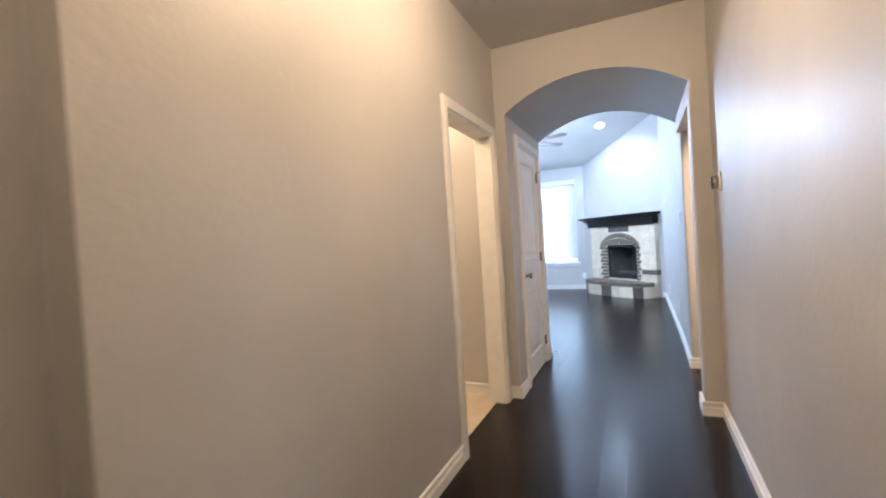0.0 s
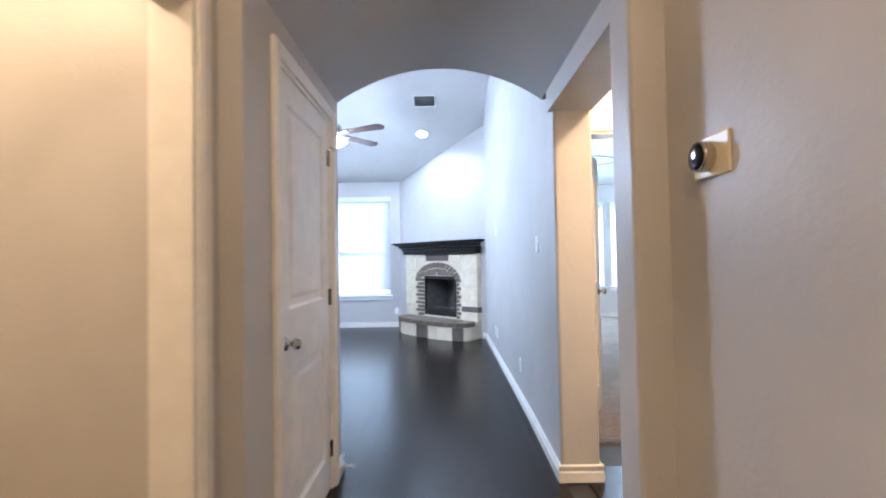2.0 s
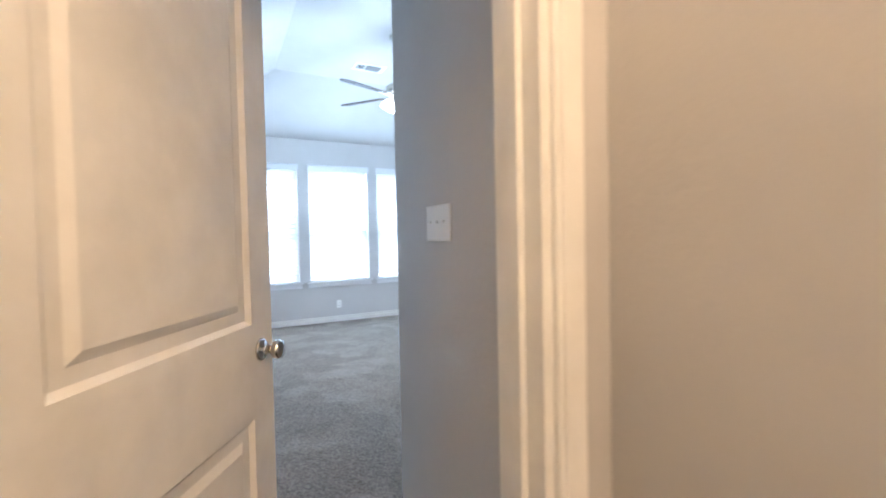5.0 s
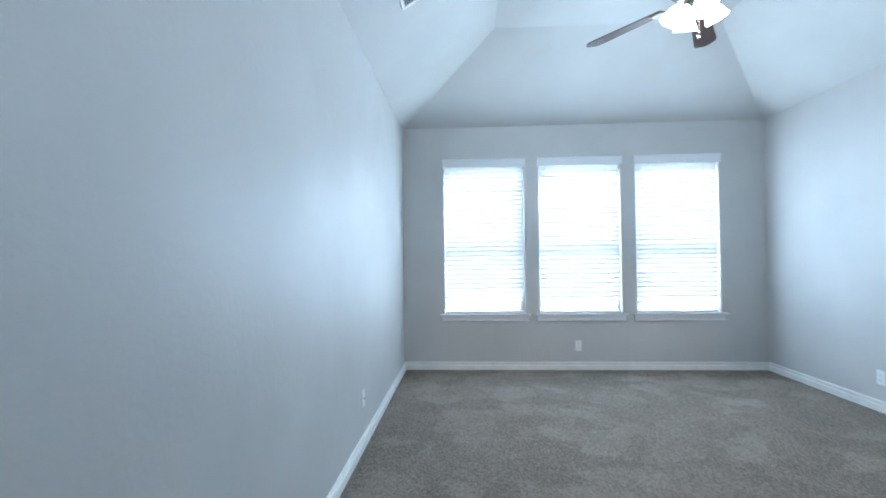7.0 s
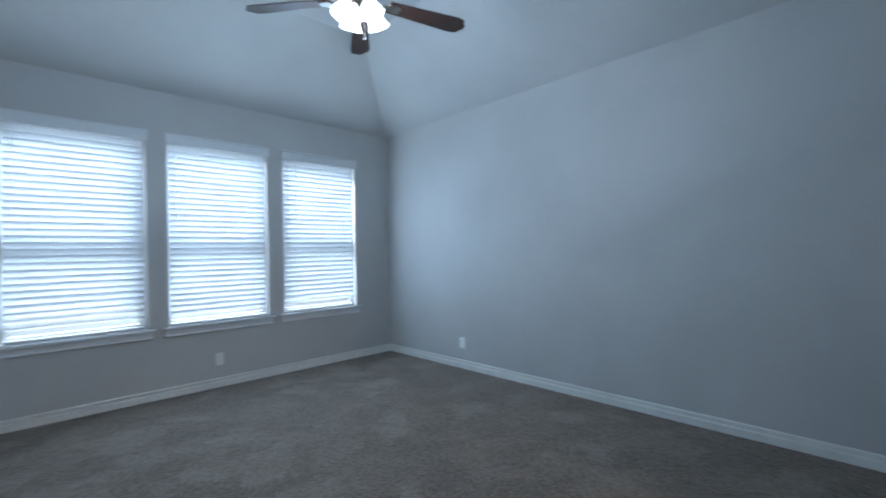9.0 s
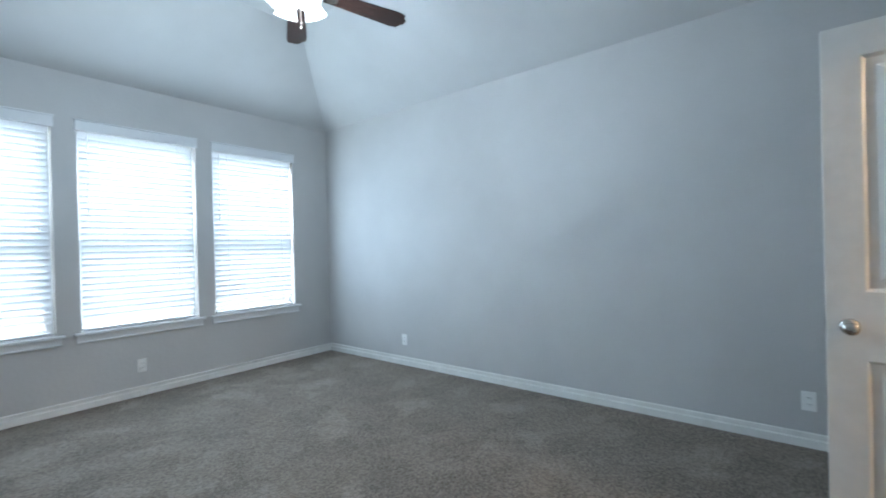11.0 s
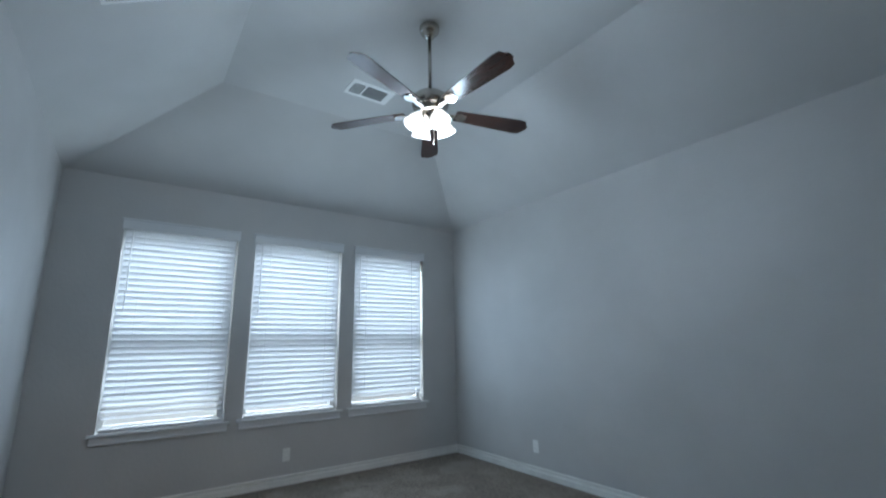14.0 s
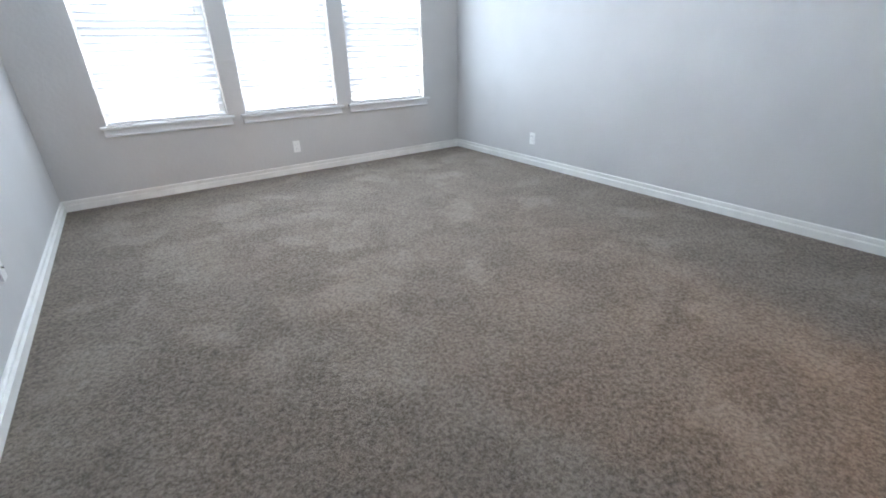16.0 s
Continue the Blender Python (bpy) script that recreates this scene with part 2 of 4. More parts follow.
def structure(name, bm, mat, label, category, smooth=False):
    return tagged(part(name, bm, mat, None, "", smooth), label, category, "", "structure")


def box(bm, x0, x1, y0, y1, z0, z1, bevel=0.0, segments=2):
    vs = bmesh.ops.create_cube(bm, size=1)["verts"]
    for v in vs:
        v.co = Vector((x0 + (x1 - x0) * (v.co.x + 0.5), y0 + (y1 - y0) * (v.co.y + 0.5), z0 + (z1 - z0) * (v.co.z + 0.5)))
    if bevel:
        es = list({e for v in vs for e in v.link_edges})
        bmesh.ops.bevel(bm, geom=es, offset=bevel, segments=segments, affect="EDGES", profile=0.5)
    return bm


def boxed(*args, **kw):
    return box(bmesh.new(), *args, **kw)


def lathe(bm, profile, segments=24, z_axis=True, center=(0, 0, 0)):
    """A turned body: profile is a list of (radius, height)."""
    rings = []
    for r, hgt in profile:
        ring = []
        for i in range(segments):
            a = 2 * math.pi * i / segments
            p = (r * math.cos(a), r * math.sin(a), hgt)
            ring.append(bm.verts.new(Vector(p) + Vector(center)))
        rings.append(ring)
    for a, b in zip(rings, rings[1:]):
        for i in range(segments):
            j = (i + 1) % segments
            bm.faces.new((a[i], a[j], b[j], b[i]))
    bm.faces.new(rings[0][::-1])
    bm.faces.new(rings[-1])
    return bm


def prism(bm, poly, z0, z1):
    """An upright body over a footprint."""
    lo = [bm.verts.new((x, y, z0)) for x, y in poly]
    hi = [bm.verts.new((x, y, z1)) for x, y in poly]
    n = len(poly)
    for i in range(n):
        j = (i + 1) % n
        bm.faces.new((lo[i], lo[j], hi[j], hi[i]))
    bm.faces.new(lo[::-1])
    bm.faces.new(hi)
    return bm


def rounded(poly, radii, steps=5):
    """A footprint whose corners are rounded by the given radii."""
    out = []
    n = len(poly)
    for i, (p, r) in enumerate(zip(poly, radii)):
        if not r:
            out.append(p)
            continue
        p = Vector(p)
        a, b = (Vector(poly[i - 1]) - p).normalized(), (Vector(poly[(i + 1) % n]) - p).normalized()
        for k in range(steps + 1):
            t = k / steps
            q = p + a * r * (1 - t) ** 2 + b * r * t ** 2
            out.append((q.x, q.y))
    return out


def pierced_wall(bm, a0, a1, z0, z1, holes, place):
    """One connected wall body with openings (a, b, za, zb); place turns (along, side 0 or 1, z) into a point."""
    us = sorted({a0, a1, *(min(max(v, a0), a1) for h in holes for v in h[:2])})
    zs = sorted({z0, z1, *(min(max(v, z0), z1) for h in holes for v in h[2:])})
    verts = {}

    def vert(i, k, j):
        key = (i, k, j)
        if key not in verts:
            verts[key] = bm.verts.new(place(us[i], k, zs[j]))
        return verts[key]

    def solid(i, j):
        if not (0 <= i < len(us) - 1 and 0 <= j < len(zs) - 1):
            return False
        u, z = (us[i] + us[i + 1]) / 2, (zs[j] + zs[j + 1]) / 2
        return not any(a < u < b and c < z < d for a, b, c, d in holes)

    for i in range(len(us) - 1):
        for j in range(len(zs) - 1):
            if not solid(i, j):
                continue
            for k in (0, 1):
                bm.faces.new((vert(i, k, j), vert(i + 1, k, j), vert(i + 1, k, j + 1), vert(i, k, j + 1)))
            for di, dj, p, q in ((-1, 0, (i, j), (i, j + 1)), (1, 0, (i + 1, j), (i + 1, j + 1)), (0, -1, (i, j), (i + 1, j)), (0, 1, (i, j + 1), (i + 1, j + 1))):
                if not solid(i + di, j + dj):
                    bm.faces.new((vert(p[0], 0, p[1]), vert(q[0], 0, q[1]), vert(q[0], 1, q[1]), vert(p[0], 1, p[1])))
    return bm


def wall_along_y(bm, x0, x1, y0, y1, z0, z1, holes=()):
    return pierced_wall(bm, y0, y1, z0, z1, holes, lambda u, k, z: (x1 if k else x0, u, z))


def wall_along_x(bm, x0, x1, y0, y1, z0, z1, holes=()):
    return pierced_wall(bm, x0, x1, z0, z1, holes, lambda u, k, z: (u, y1 if k else y0, z))


BASE_PROFILE = [(0, 0), (0.017, 0), (0.017, 0.053), (0.004, 0.058), (0.003, 0.074), (0.0145, 0.079), (0.0145, 0.088), (0.010, 0.093), (0, 0.093)]


def run(bm, a, b, side, profile, lift=0.0):
    """A moulding from a to b (x, y), standing out to the given side."""
    a, b, n = Vector((*a, lift)), Vector((*b, lift)), Vector((*side, 0))
    ra = [bm.verts.new(a + n * d + Vector((0, 0, z))) for d, z in profile]
    rb = [bm.verts.new(b + n * d + Vector((0, 0, z))) for d, z in profile]
    for i in range(len(profile)):
        j = (i + 1) % len(profile)
        bm.faces.new((ra[i], ra[j], rb[j], rb[i]))
    bm.faces.new(ra[::-1])
    bm.faces.new(rb)
    return bm


def baseboard(name, a, b, side):
    return structure(name, run(bmesh.new(), a, b, side, BASE_PROFILE), TRIM, "white painted moulded baseboard at the foot of the wall", "baseboard")


# ---------------------------------------------------------------- plan
H = 2.72                      # hall, vestibule and bedroom wall height
HALL_L, HALL_R = 0.08, 1.512   # hall wall faces
ARCH_Y0, ARCH_Y1 = 3.62, 4.86
PASS_L, PASS_R = 0.16, 1.40   # passage wall faces
SPRING, CROWN = 2.205, 2.405
COL_Y = 4.69                  # end of the living-room wall at the side opening
BACK_R = 1.645                # vestibule face of that wall
BED_L, BED_R, BED_Y = 1.655, 5.62, 11.21
DOOR_Y0, DOOR_Y1 = 5.12, 5.24
LIV_Y, LIV_L = 10.40, -4.6
DIAG_A, DIAG_B = Vector((-0.02, 10.40)), Vector((1.44, 9.0))

# ---- floors
structure("floor_hall", boxed(LIV_L - 0.1, 2.55, -1.6, 10.6, -0.06, -0.012), DARK, "dark plank floor of hall and living room", "floor")
structure("floor_bedroom", boxed(BED_L - 0.02, BED_R + 0.02, DOOR_Y1 - 0.05, BED_Y + 0.02, -0.05, 0.005), CARPET, "beige-grey cut-pile bedroom carpet with brushed patches", "carpet")
structure("floor_closet", boxed(-1.7, 0.0, 1.55, 3.66, -0.012, 0.003), TILE, "cream floor of the side room", "floor")
structure("floor_bathroom", boxed(3.4, BED_R + 0.1, 3.4, 5.84, -0.05, 0.002), TILE, "cream tiled bathroom floor", "floor")

# ---- hall walls
bm = bmesh.new()
wall_along_y(bm, -0.04, HALL_L, 0.80, ARCH_Y0, 0, H + 0.1, [(2.645, 3.49, 0, 2.03)])
structure("wall_hall_left", bm, WALL, "greige painted textured hall wall with a cased opening", "wall")
prism(bm := bmesh.new(), [(-0.20, -1.6), (-0.08, -1.6), (-0.08, 0.70), (-0.0405, 0.70), (-0.0405, 0.80), (-0.20, 0.80)], 0, H + 0.1)
structure("wall_hall_jog", bm, WALL, "greige painted wall set back beside the hall", "wall")
structure("wall_hall_right", boxed(HALL_R, HALL_R + 0.12, -1.6, ARCH_Y0, 0, H + 0.1), WALL, "greige painted textured hall wall", "wall")
structure("wall_hall_back", boxed(-0.2, HALL_R + 0.12, -1.72, -1.6, 0, H + 0.1), WALL, "greige painted wall closing the hall", "wall")
structure("ceiling_hall", boxed(-0.2, HALL_R + 0.12, -1.7, ARCH_Y0 + 0.02, H, H + 0.12), CEIL, "flat painted hall ceiling", "ceiling")

# ---- side room behind the cased opening
for side, (x0, x1, y0, y1) in (("north", (-1.7, -0.04, 3.62, 3.70)), ("south", (-1.7, -0.04, 1.47, 1.55)), ("west", (-1.78, -1.7, 1.47, 3.70))):
    structure("wall_closet_" + side, boxed(x0, x1, y0, y1, 0, H + 0.1), WALL, "greige painted wall of the side room", "wall")
structure("ceiling_closet", boxed(-1.78, -0.02, 1.47, 3.70, H, H + 0.1), CEIL, "flat painted side room ceiling", "ceiling")
baseboard("baseboard", (-1.7, 3.62), (-0.04, 3.62), (0, -1))
baseboard("baseboard", (-1.7, 1.55), (-1.7, 3.62), (1, 0))

# ---- arched passage
bm = bmesh.new()
wall_along_y(bm, 0.04, PASS_L, ARCH_Y0, ARCH_Y1, 0, SPRING, [(3.905, 4.675, 0, 2.04)])
structure("wall_passage_left", bm, WALL, "greige painted passage wall holding a closed door", "wall")
r = 0.022
prism(bm := bmesh.new(), rounded([(PASS_R, ARCH_Y0), (BACK_R, ARCH_Y0), (BACK_R, 3.79), (PASS_R, 3.79)], [r, 0, r, r]), 0, SPRING)
structure("wall_passage_right", bm, WALL, "greige painted stub of wall with rounded corners", "wall", False)
structure("opening_head", boxed(PASS_R, BACK_R, 3.77, COL_Y + 0.03, 2.08, SPRING), WALL, "greige painted lintel over the side opening", "wall")


def arch_block():
    """The barrel-vaulted block over the passage, hall face to living-room face."""
    bm = bmesh.new()
    half, rise = (PASS_R - PASS_L) / 2, CROWN - SPRING
    rad = (half * half + rise * rise) / (2 * rise)
    cx, cz = (PASS_L + PASS_R) / 2, CROWN - rad
    a0 = math.asin(half / rad)
    pts = [(cx + rad * math.sin(a), cz + rad * math.cos(a)) for a in np.linspace(-a0, a0, 33)]
    for y, top, lo, hi in ((ARCH_Y0, H + 0.1, 0.04, BACK_R), (ARCH_Y1, 4.7, 0.04, BACK_R)):
        edge = [(lo, SPRING), *pts, (hi, SPRING)]
        for (xa, za), (xb, zb) in zip(edge, edge[1:]):
            bm.faces.new([bm.verts.new(p) for p in ((xa, y, za), (xb, y, zb), (xb, y, top), (xa, y, top))])
    for (xa, za), (xb, zb) in zip(pts, pts[1:]):
        bm.faces.new([bm.verts.new(p) for p in ((xa, ARCH_Y0, za), (xb, ARCH_Y0, zb), (xb, ARCH_Y1, zb), (xa, ARCH_Y1, za))])
    box(bm, 0.04, BACK_R, ARCH_Y0 + 0.003, ARCH_Y1 - 0.003, CROWN + 0.02, H + 0.1)
    bmesh.ops.remove_doubles(bm, verts=bm.verts, dist=1e-4)
    return bm


structure("wall_arch", arch_block(), WALL, "greige painted segmental arch with a barrel-vaulted soffit", "arch")

# ---- wall between living room and bedroom, from the column end on
LIV_R = 1.44
prism(bm := bmesh.new(), rounded([(LIV_R - 0.015, COL_Y), (BACK_R, COL_Y), (BACK_R, BED_Y + 0.15), (LIV_R, BED_Y + 0.15), (LIV_R, 5.6)], [r, r, 0, 0, 0]), 0, 4.7)
structure("wall_living_right", bm, WALL, "blue-grey lit painted wall between living room and bedroom", "wall")

# ---- living room
LWINS = [(-2.53, -1.44, 0.59, 2.40), (-1.283, -0.214, 0.59, 2.40)]
structure("wall_living_far", wall_along_x(bmesh.new(), LIV_L, PASS_R, LIV_Y, LIV_Y + 0.15, 0, H + 0.2, LWINS), WALL, "painted living room wall with two windows", "wall")
structure("wall_living_left", boxed(LIV_L - 0.12, LIV_L, ARCH_Y1, LIV_Y + 0.15, 0, 4.7), WALL, "painted living room side wall", "wall")
structure("wall_living_near", boxed(LIV_L, 0.04, ARCH_Y1 - 0.12, ARCH_Y1, 0, 4.7), WALL, "painted living room wall beside the arch", "wall")
bm = wall_along_x(bmesh.new(), 0, (DIAG_B - DIAG_A).length + 0.1, 0, 0.1, 0, 4.0, [(0.73, 1.475, 0.30, 0.965)])
bm.transform(Matrix.Translation((DIAG_A.x, DIAG_A.y, 0)) @ Matrix.Rotation(math.atan2(DIAG_B.y - DIAG_A.y, DIAG_B.x - DIAG_A.x), 4, "Z"))
structure("wall_fireplace", bm, WALL, "painted diagonal corner wall above the fireplace", "wall")
SLOPE, RIDGE = 0.44, 7.2


def living_ceiling():
    bm = bmesh.new()
    z1 = H + SLOPE * (LIV_Y - RIDGE)
    lo, hi = LIV_L - 0.1, BACK_R - 0.02
    prof = [(LIV_Y + 0.15, H - SLOPE * 0.15), (RIDGE, z1), (ARCH_Y1 - 0.1, z1), (ARCH_Y1 - 0.1, z1 + 0.12), (RIDGE, z1 + 0.12), (LIV_Y + 0.15, H + 0.06)]
    a = [bm.verts.new((lo, y, z)) for y, z in prof]
    b = [bm.verts.new((hi, y, z)) for y, z in prof]
    for i in range(len(prof)):
        j = (i + 1) % len(prof)
        bm.faces.new((a[i], a[j], b[j], b[i]))
    bm.faces.new(a[::-1])
    bm.faces.new(b)
    return bm


structure("ceiling_living", living_ceiling(), CEIL, "vaulted white-painted living room ceiling", "ceiling")

# ---- vestibule
VEST_R = 2.58
structure("wall_vestibule_east", boxed(VEST_R, VEST_R + 0.12, 3.0, DOOR_Y1, 0, H + 0.1), WALL, "warm-lit greige painted vestibule wall", "wall")
structure("wall_vestibule_south", boxed(HALL_R + 0.12, VEST_R, 2.9, 3.0, 0, H + 0.1), WALL, "warm-lit greige painted wall closing the vestibule", "wall")
structure("ceiling_vestibule", boxed(HALL_R + 0.1, VEST_R + 0.1, 2.9, DOOR_Y1, H, H + 0.1), CEIL, "flat vestibule ceiling", "ceiling")
structure("wall_bedroom_door", wall_along_x(bmesh.new(), BACK_R, VEST_R, DOOR_Y0, DOOR_Y1, 0, H + 0.1, [(1.675, 2.445, 0, 2.08)]), WALL, "greige painted wall with the bedroom doorway", "wall")

# ---- bedroom
BWINS = [(2.115, 3.02, 0.63, 2.33), (3.175, 4.08, 0.63, 2.33), (4.235, 5.14, 0.63, 2.33)]
structure("wall_bedroom_far", wall_along_x(bmesh.new(), BACK_R, BED_R + 0.12, BED_Y, BED_Y + 0.15, 0, H + 0.1, BWINS), WALL, "blue-grey lit painted wall with three windows", "wall")
structure("wall_bedroom_right", boxed(BED_R, BED_R + 0.12, 3.3, BED_Y, 0, H + 0.1), WALL, "blank painted bedroom wall", "wall")
structure("wall_bedroom_left", boxed(BACK_R, BED_L, DOOR_Y1, BED_Y, 0, H + 0.1), WALL, "blank painted bedroom wall", "wall")
ENTRY_X, ENTRY_Y, REAR_Y = 2.585, 6.165, 5.83
prism(bm := bmesh.new(), rounded([(ENTRY_X, DOOR_Y1), (3.40, DOOR_Y1), (3.40, ENTRY_Y), (ENTRY_X, ENTRY_Y)], [0, 0, r, r]), 0, H + 0.1)
structure("wall_bedroom_entry", bm, WALL, "painted bedroom entry wall with a rounded corner", "wall")
structure("wall_bedroom_rear", wall_along_x(bmesh.new(), 3.40, BED_R, REAR_Y - 0.12, REAR_Y, 0, H + 0.1, [(3.69, 4.47, 0, 2.04)]), WALL, "painted bedroom wall with the bathroom doorway", "wall")
structure("wall_bathroom_south", boxed(3.40, BED_R, 3.3, 3.4, 0, H + 0.1), WALL, "painted bathroom wall", "wall")
structure("wall_bathroom_west", boxed(3.30, 3.40, 3.3, REAR_Y - 0.12, 0, H + 0.1), WALL, "painted bathroom wall", "wall")
structure("ceiling_bathroom", boxed(3.3, BED_R + 0.1, 3.3, REAR_Y, H, H + 0.1), CEIL, "flat bathroom ceiling", "ceiling")

TOP, RUN = 3.335, 0.985


def bedroom_ceiling():
    """Hipped tray: slopes rise from all walls to a flat field."""
    bm = bmesh.new()
    y0 = DOOR_Y1
    outer = [(BED_L - 0.01, y0), (BED_R + 0.02, y0), (BED_R + 0.02, BED_Y + 0.02), (BED_L - 0.01, BED_Y + 0.02)]
    inner = [(BED_L + RUN, y0 + RUN + 0.4), (BED_R - RUN, y0 + RUN + 0.4), (BED_R - RUN, BED_Y - RUN), (BED_L + RUN, BED_Y - RUN)]
    o = [bm.verts.new((*p, H)) for p in outer]
    i = [bm.verts.new((*p, TOP)) for p in inner]
    for k in range(4):
        j = (k + 1) % 4
        bm.faces.new((o[k], o[j], i[j], i[k]))
    bm.faces.new(i)
    ret = bmesh.ops.extrude_face_region(bm, geom=list(bm.faces))
    for v in ret["geom"]:
        if isinstance(v, bmesh.types.BMVert):
            v.co.z += 0.12
    return bm


structure("ceiling_bedroom", bedroom_ceiling(), CEIL, "hipped tray ceiling painted pale grey", "ceiling")

# ---- backdrop outside the windows
bm = bmesh.new()
bm.faces.new([bm.verts.new(p) for p in ((-16, 17, -3), (18, 17, -3), (18, 17, 12), (-16, 17, 12))])
structure("backdrop", bm, OUTSIDE, "bright hazy daylight outside the windows", "backdrop")
structure("ground", boxed(-40, 40, 11.45, 60, -0.4, -0.3), LAWN, "dim lawn outside the windows", "ground")

# ---- baseboards
baseboard("baseboard", (HALL_L, 0.80), (HALL_L, 2.583), (1, 0))
baseboard("baseboard", (HALL_L, 3.552), (HALL_L, ARCH_Y0), (1, 0))
baseboard("baseboard", (-0.08, -1.6), (-0.08, 0.70), (1, 0))
baseboard("baseboard", (HALL_R, -1.6), (HALL_R, ARCH_Y0), (-1, 0))
baseboard("baseboard", (HALL_L - 0.0, ARCH_Y0), (PASS_L + 0.016, ARCH_Y0), (0, -1))
baseboard("baseboard", (PASS_R - 0.016, ARCH_Y0), (HALL_R, ARCH_Y0), (0, -1))
baseboard("baseboard", (PASS_L, ARCH_Y0), (PASS_L, 3.843), (1, 0))
baseboard("baseboard", (PASS_L, 4.737), (PASS_L, ARCH_Y1 + 0.016), (1, 0))
baseboard("baseboard", (PASS_R, ARCH_Y0), (PASS_R, 3.79), (-1, 0))
baseboard("baseboard", (PASS_R - 0.016, 3.79), (BACK_R + 0.016, 3.79), (0, 1))
baseboard("baseboard", (LIV_R - 0.03, COL_Y), (BACK_R + 0.016, COL_Y), (0, -1))
baseboard("baseboard", (LIV_R - 0.014, COL_Y), (LIV_R, 5.6), (-1, 0))
baseboard("baseboard", (LIV_R, 5.6), (LIV_R, 9.0), (-1, 0))
baseboard("baseboard", (BACK_R, COL_Y), (BACK_R, DOOR_Y0), (1, 0))
baseboard("baseboard", (VEST_R, 3.0), (VEST_R, DOOR_Y0), (-1, 0))
baseboard("baseboard", (LIV_L, LIV_Y), (DIAG_A.x, LIV_Y), (0, -1))
baseboard("baseboard", (LIV_L, ARCH_Y1), (PASS_L, ARCH_Y1), (0, 1))
DU = (DIAG_B - DIAG_A).normalized()
DN = Vector((DU.y, -DU.x))
for s0, s1 in ((0.0, 0.25), (1.94, (DIAG_B - DIAG_A).length)):
    pa, pb = DIAG_A + DU * s0, DIAG_A + DU * s1
    baseboard("baseboard", tuple(pa), tuple(pb), tuple(DN))
baseboard("baseboard", (BED_L, DOOR_Y1), (BED_L, BED_Y), (1, 0))
baseboard("baseboard", (BED_L, BED_Y), (BED_R, BED_Y), (0, -1))
baseboard("baseboard", (BED_R, REAR_Y), (BED_R, BED_Y), (-1, 0))
baseboard("baseboard", (ENTRY_X, DOOR_Y1), (ENTRY_X, ENTRY_Y), (-1, 0))
baseboard("baseboard", (ENTRY_X, ENTRY_Y), (3.40, ENTRY_Y), (0, 1))
baseboard("baseboard", (4.535, REAR_Y), (BED_R, REAR_Y), (0, 1))

# ---- door frames: jambs, stops and casings in the frame's own axes
CASE_W = 0.062


def casing_leg(x, w, h, y, sign):
    """An upright casing board with an eased, stepped face."""
    bm = bmesh.new()
    d = 0.018 * sign
    box(bm, x, x + w, min(y, y + d), max(y, y + d), 0, h, 0.004)
    box(bm, x + w * 0.18, x + w * 0.82, min(y, y + d * 1.25), max(y, y + d * 1.25), 0, h - 0.004, 0.002, 1)
    return bm


def door_frame(name, m, w, h, depth, sides=(-1, 1), stop=True):
    fr = tagged(new(name), "white painted door frame with moulded casing", "door frame", "", "structure")
    fr.matrix_basis = m
    part("jamb", boxed(0, 0.018, -0.004, depth + 0.004, 0, h), TRIM, fr)
    part("jamb", boxed(w - 0.018, w, -0.004, depth + 0.004, 0, h), TRIM, fr)
    part("head_jamb", boxed(0.018, w - 0.018, -0.004, depth + 0.004, h - 0.018, h), TRIM, fr)
    if stop:
        part("door_stop", boxed(0.018, 0.03, depth * 0.35, depth * 0.6, 0, h - 0.018), TRIM, fr)
        part("door_stop", boxed(w - 0.03, w - 0.018, depth * 0.35, depth * 0.6, 0, h - 0.018), TRIM, fr)
    for s in sides:
        y = 0 if s < 0 else depth
        part("casing", casing_leg(-CASE_W, CASE_W, h + CASE_W, y, s), TRIM, fr)
        part("casing", casing_leg(w, CASE_W, h + CASE_W, y, s), TRIM, fr)
        d = 0.018 * s
        part("head_casing", boxed(0.0, w, min(y, y + d), max(y, y + d), h, h + CASE_W, 0.004), TRIM, fr)
    return fr


door_frame("door_frame_closet", pose(HALL_L, 2.645, 0, 0, 0, 90), 0.845, 2.03, 0.12, stop=False)
door_frame("door_frame_passage", pose(PASS_L, 3.905, 0, 0, 0, 90), 0.77, 2.04, 0.12, sides=(-1,))
bf = door_frame("door_frame_bedroom", pose(1.675, DOOR_Y0, 0), 0.77, 2.08, 0.12)
part("strike_plate", boxed(0.7485, 0.7525, 0.05, 0.08, 0.91, 0.98, 0.001, 1), STEEL, bf, "dark metal strike plate")
door_frame("door_frame_bathroom", pose(4.47, REAR_Y, 0, 0, 0, 180), 0.78, 2.04, 0.12)


def knob_set(parent, x, z, y, sign):
    """A round knob with its rose, standing out along y."""
    m = pose(x, y, z, 90 * (1 if sign < 0 else -1), 0, 0)
    bm = lathe(bmesh.new(), [(0.030, 0), (0.030, 0.004), (0.025, 0.009), (0.012, 0.011), (0.0105, 0.028), (0.016, 0.032), (0.024, 0.040), (0.0255, 0.049), (0.022, 0.058), (0.011, 0.062)], 20)
    return part("door_knob", bm, NICKEL, parent, "brushed nickel round knob", True, m)


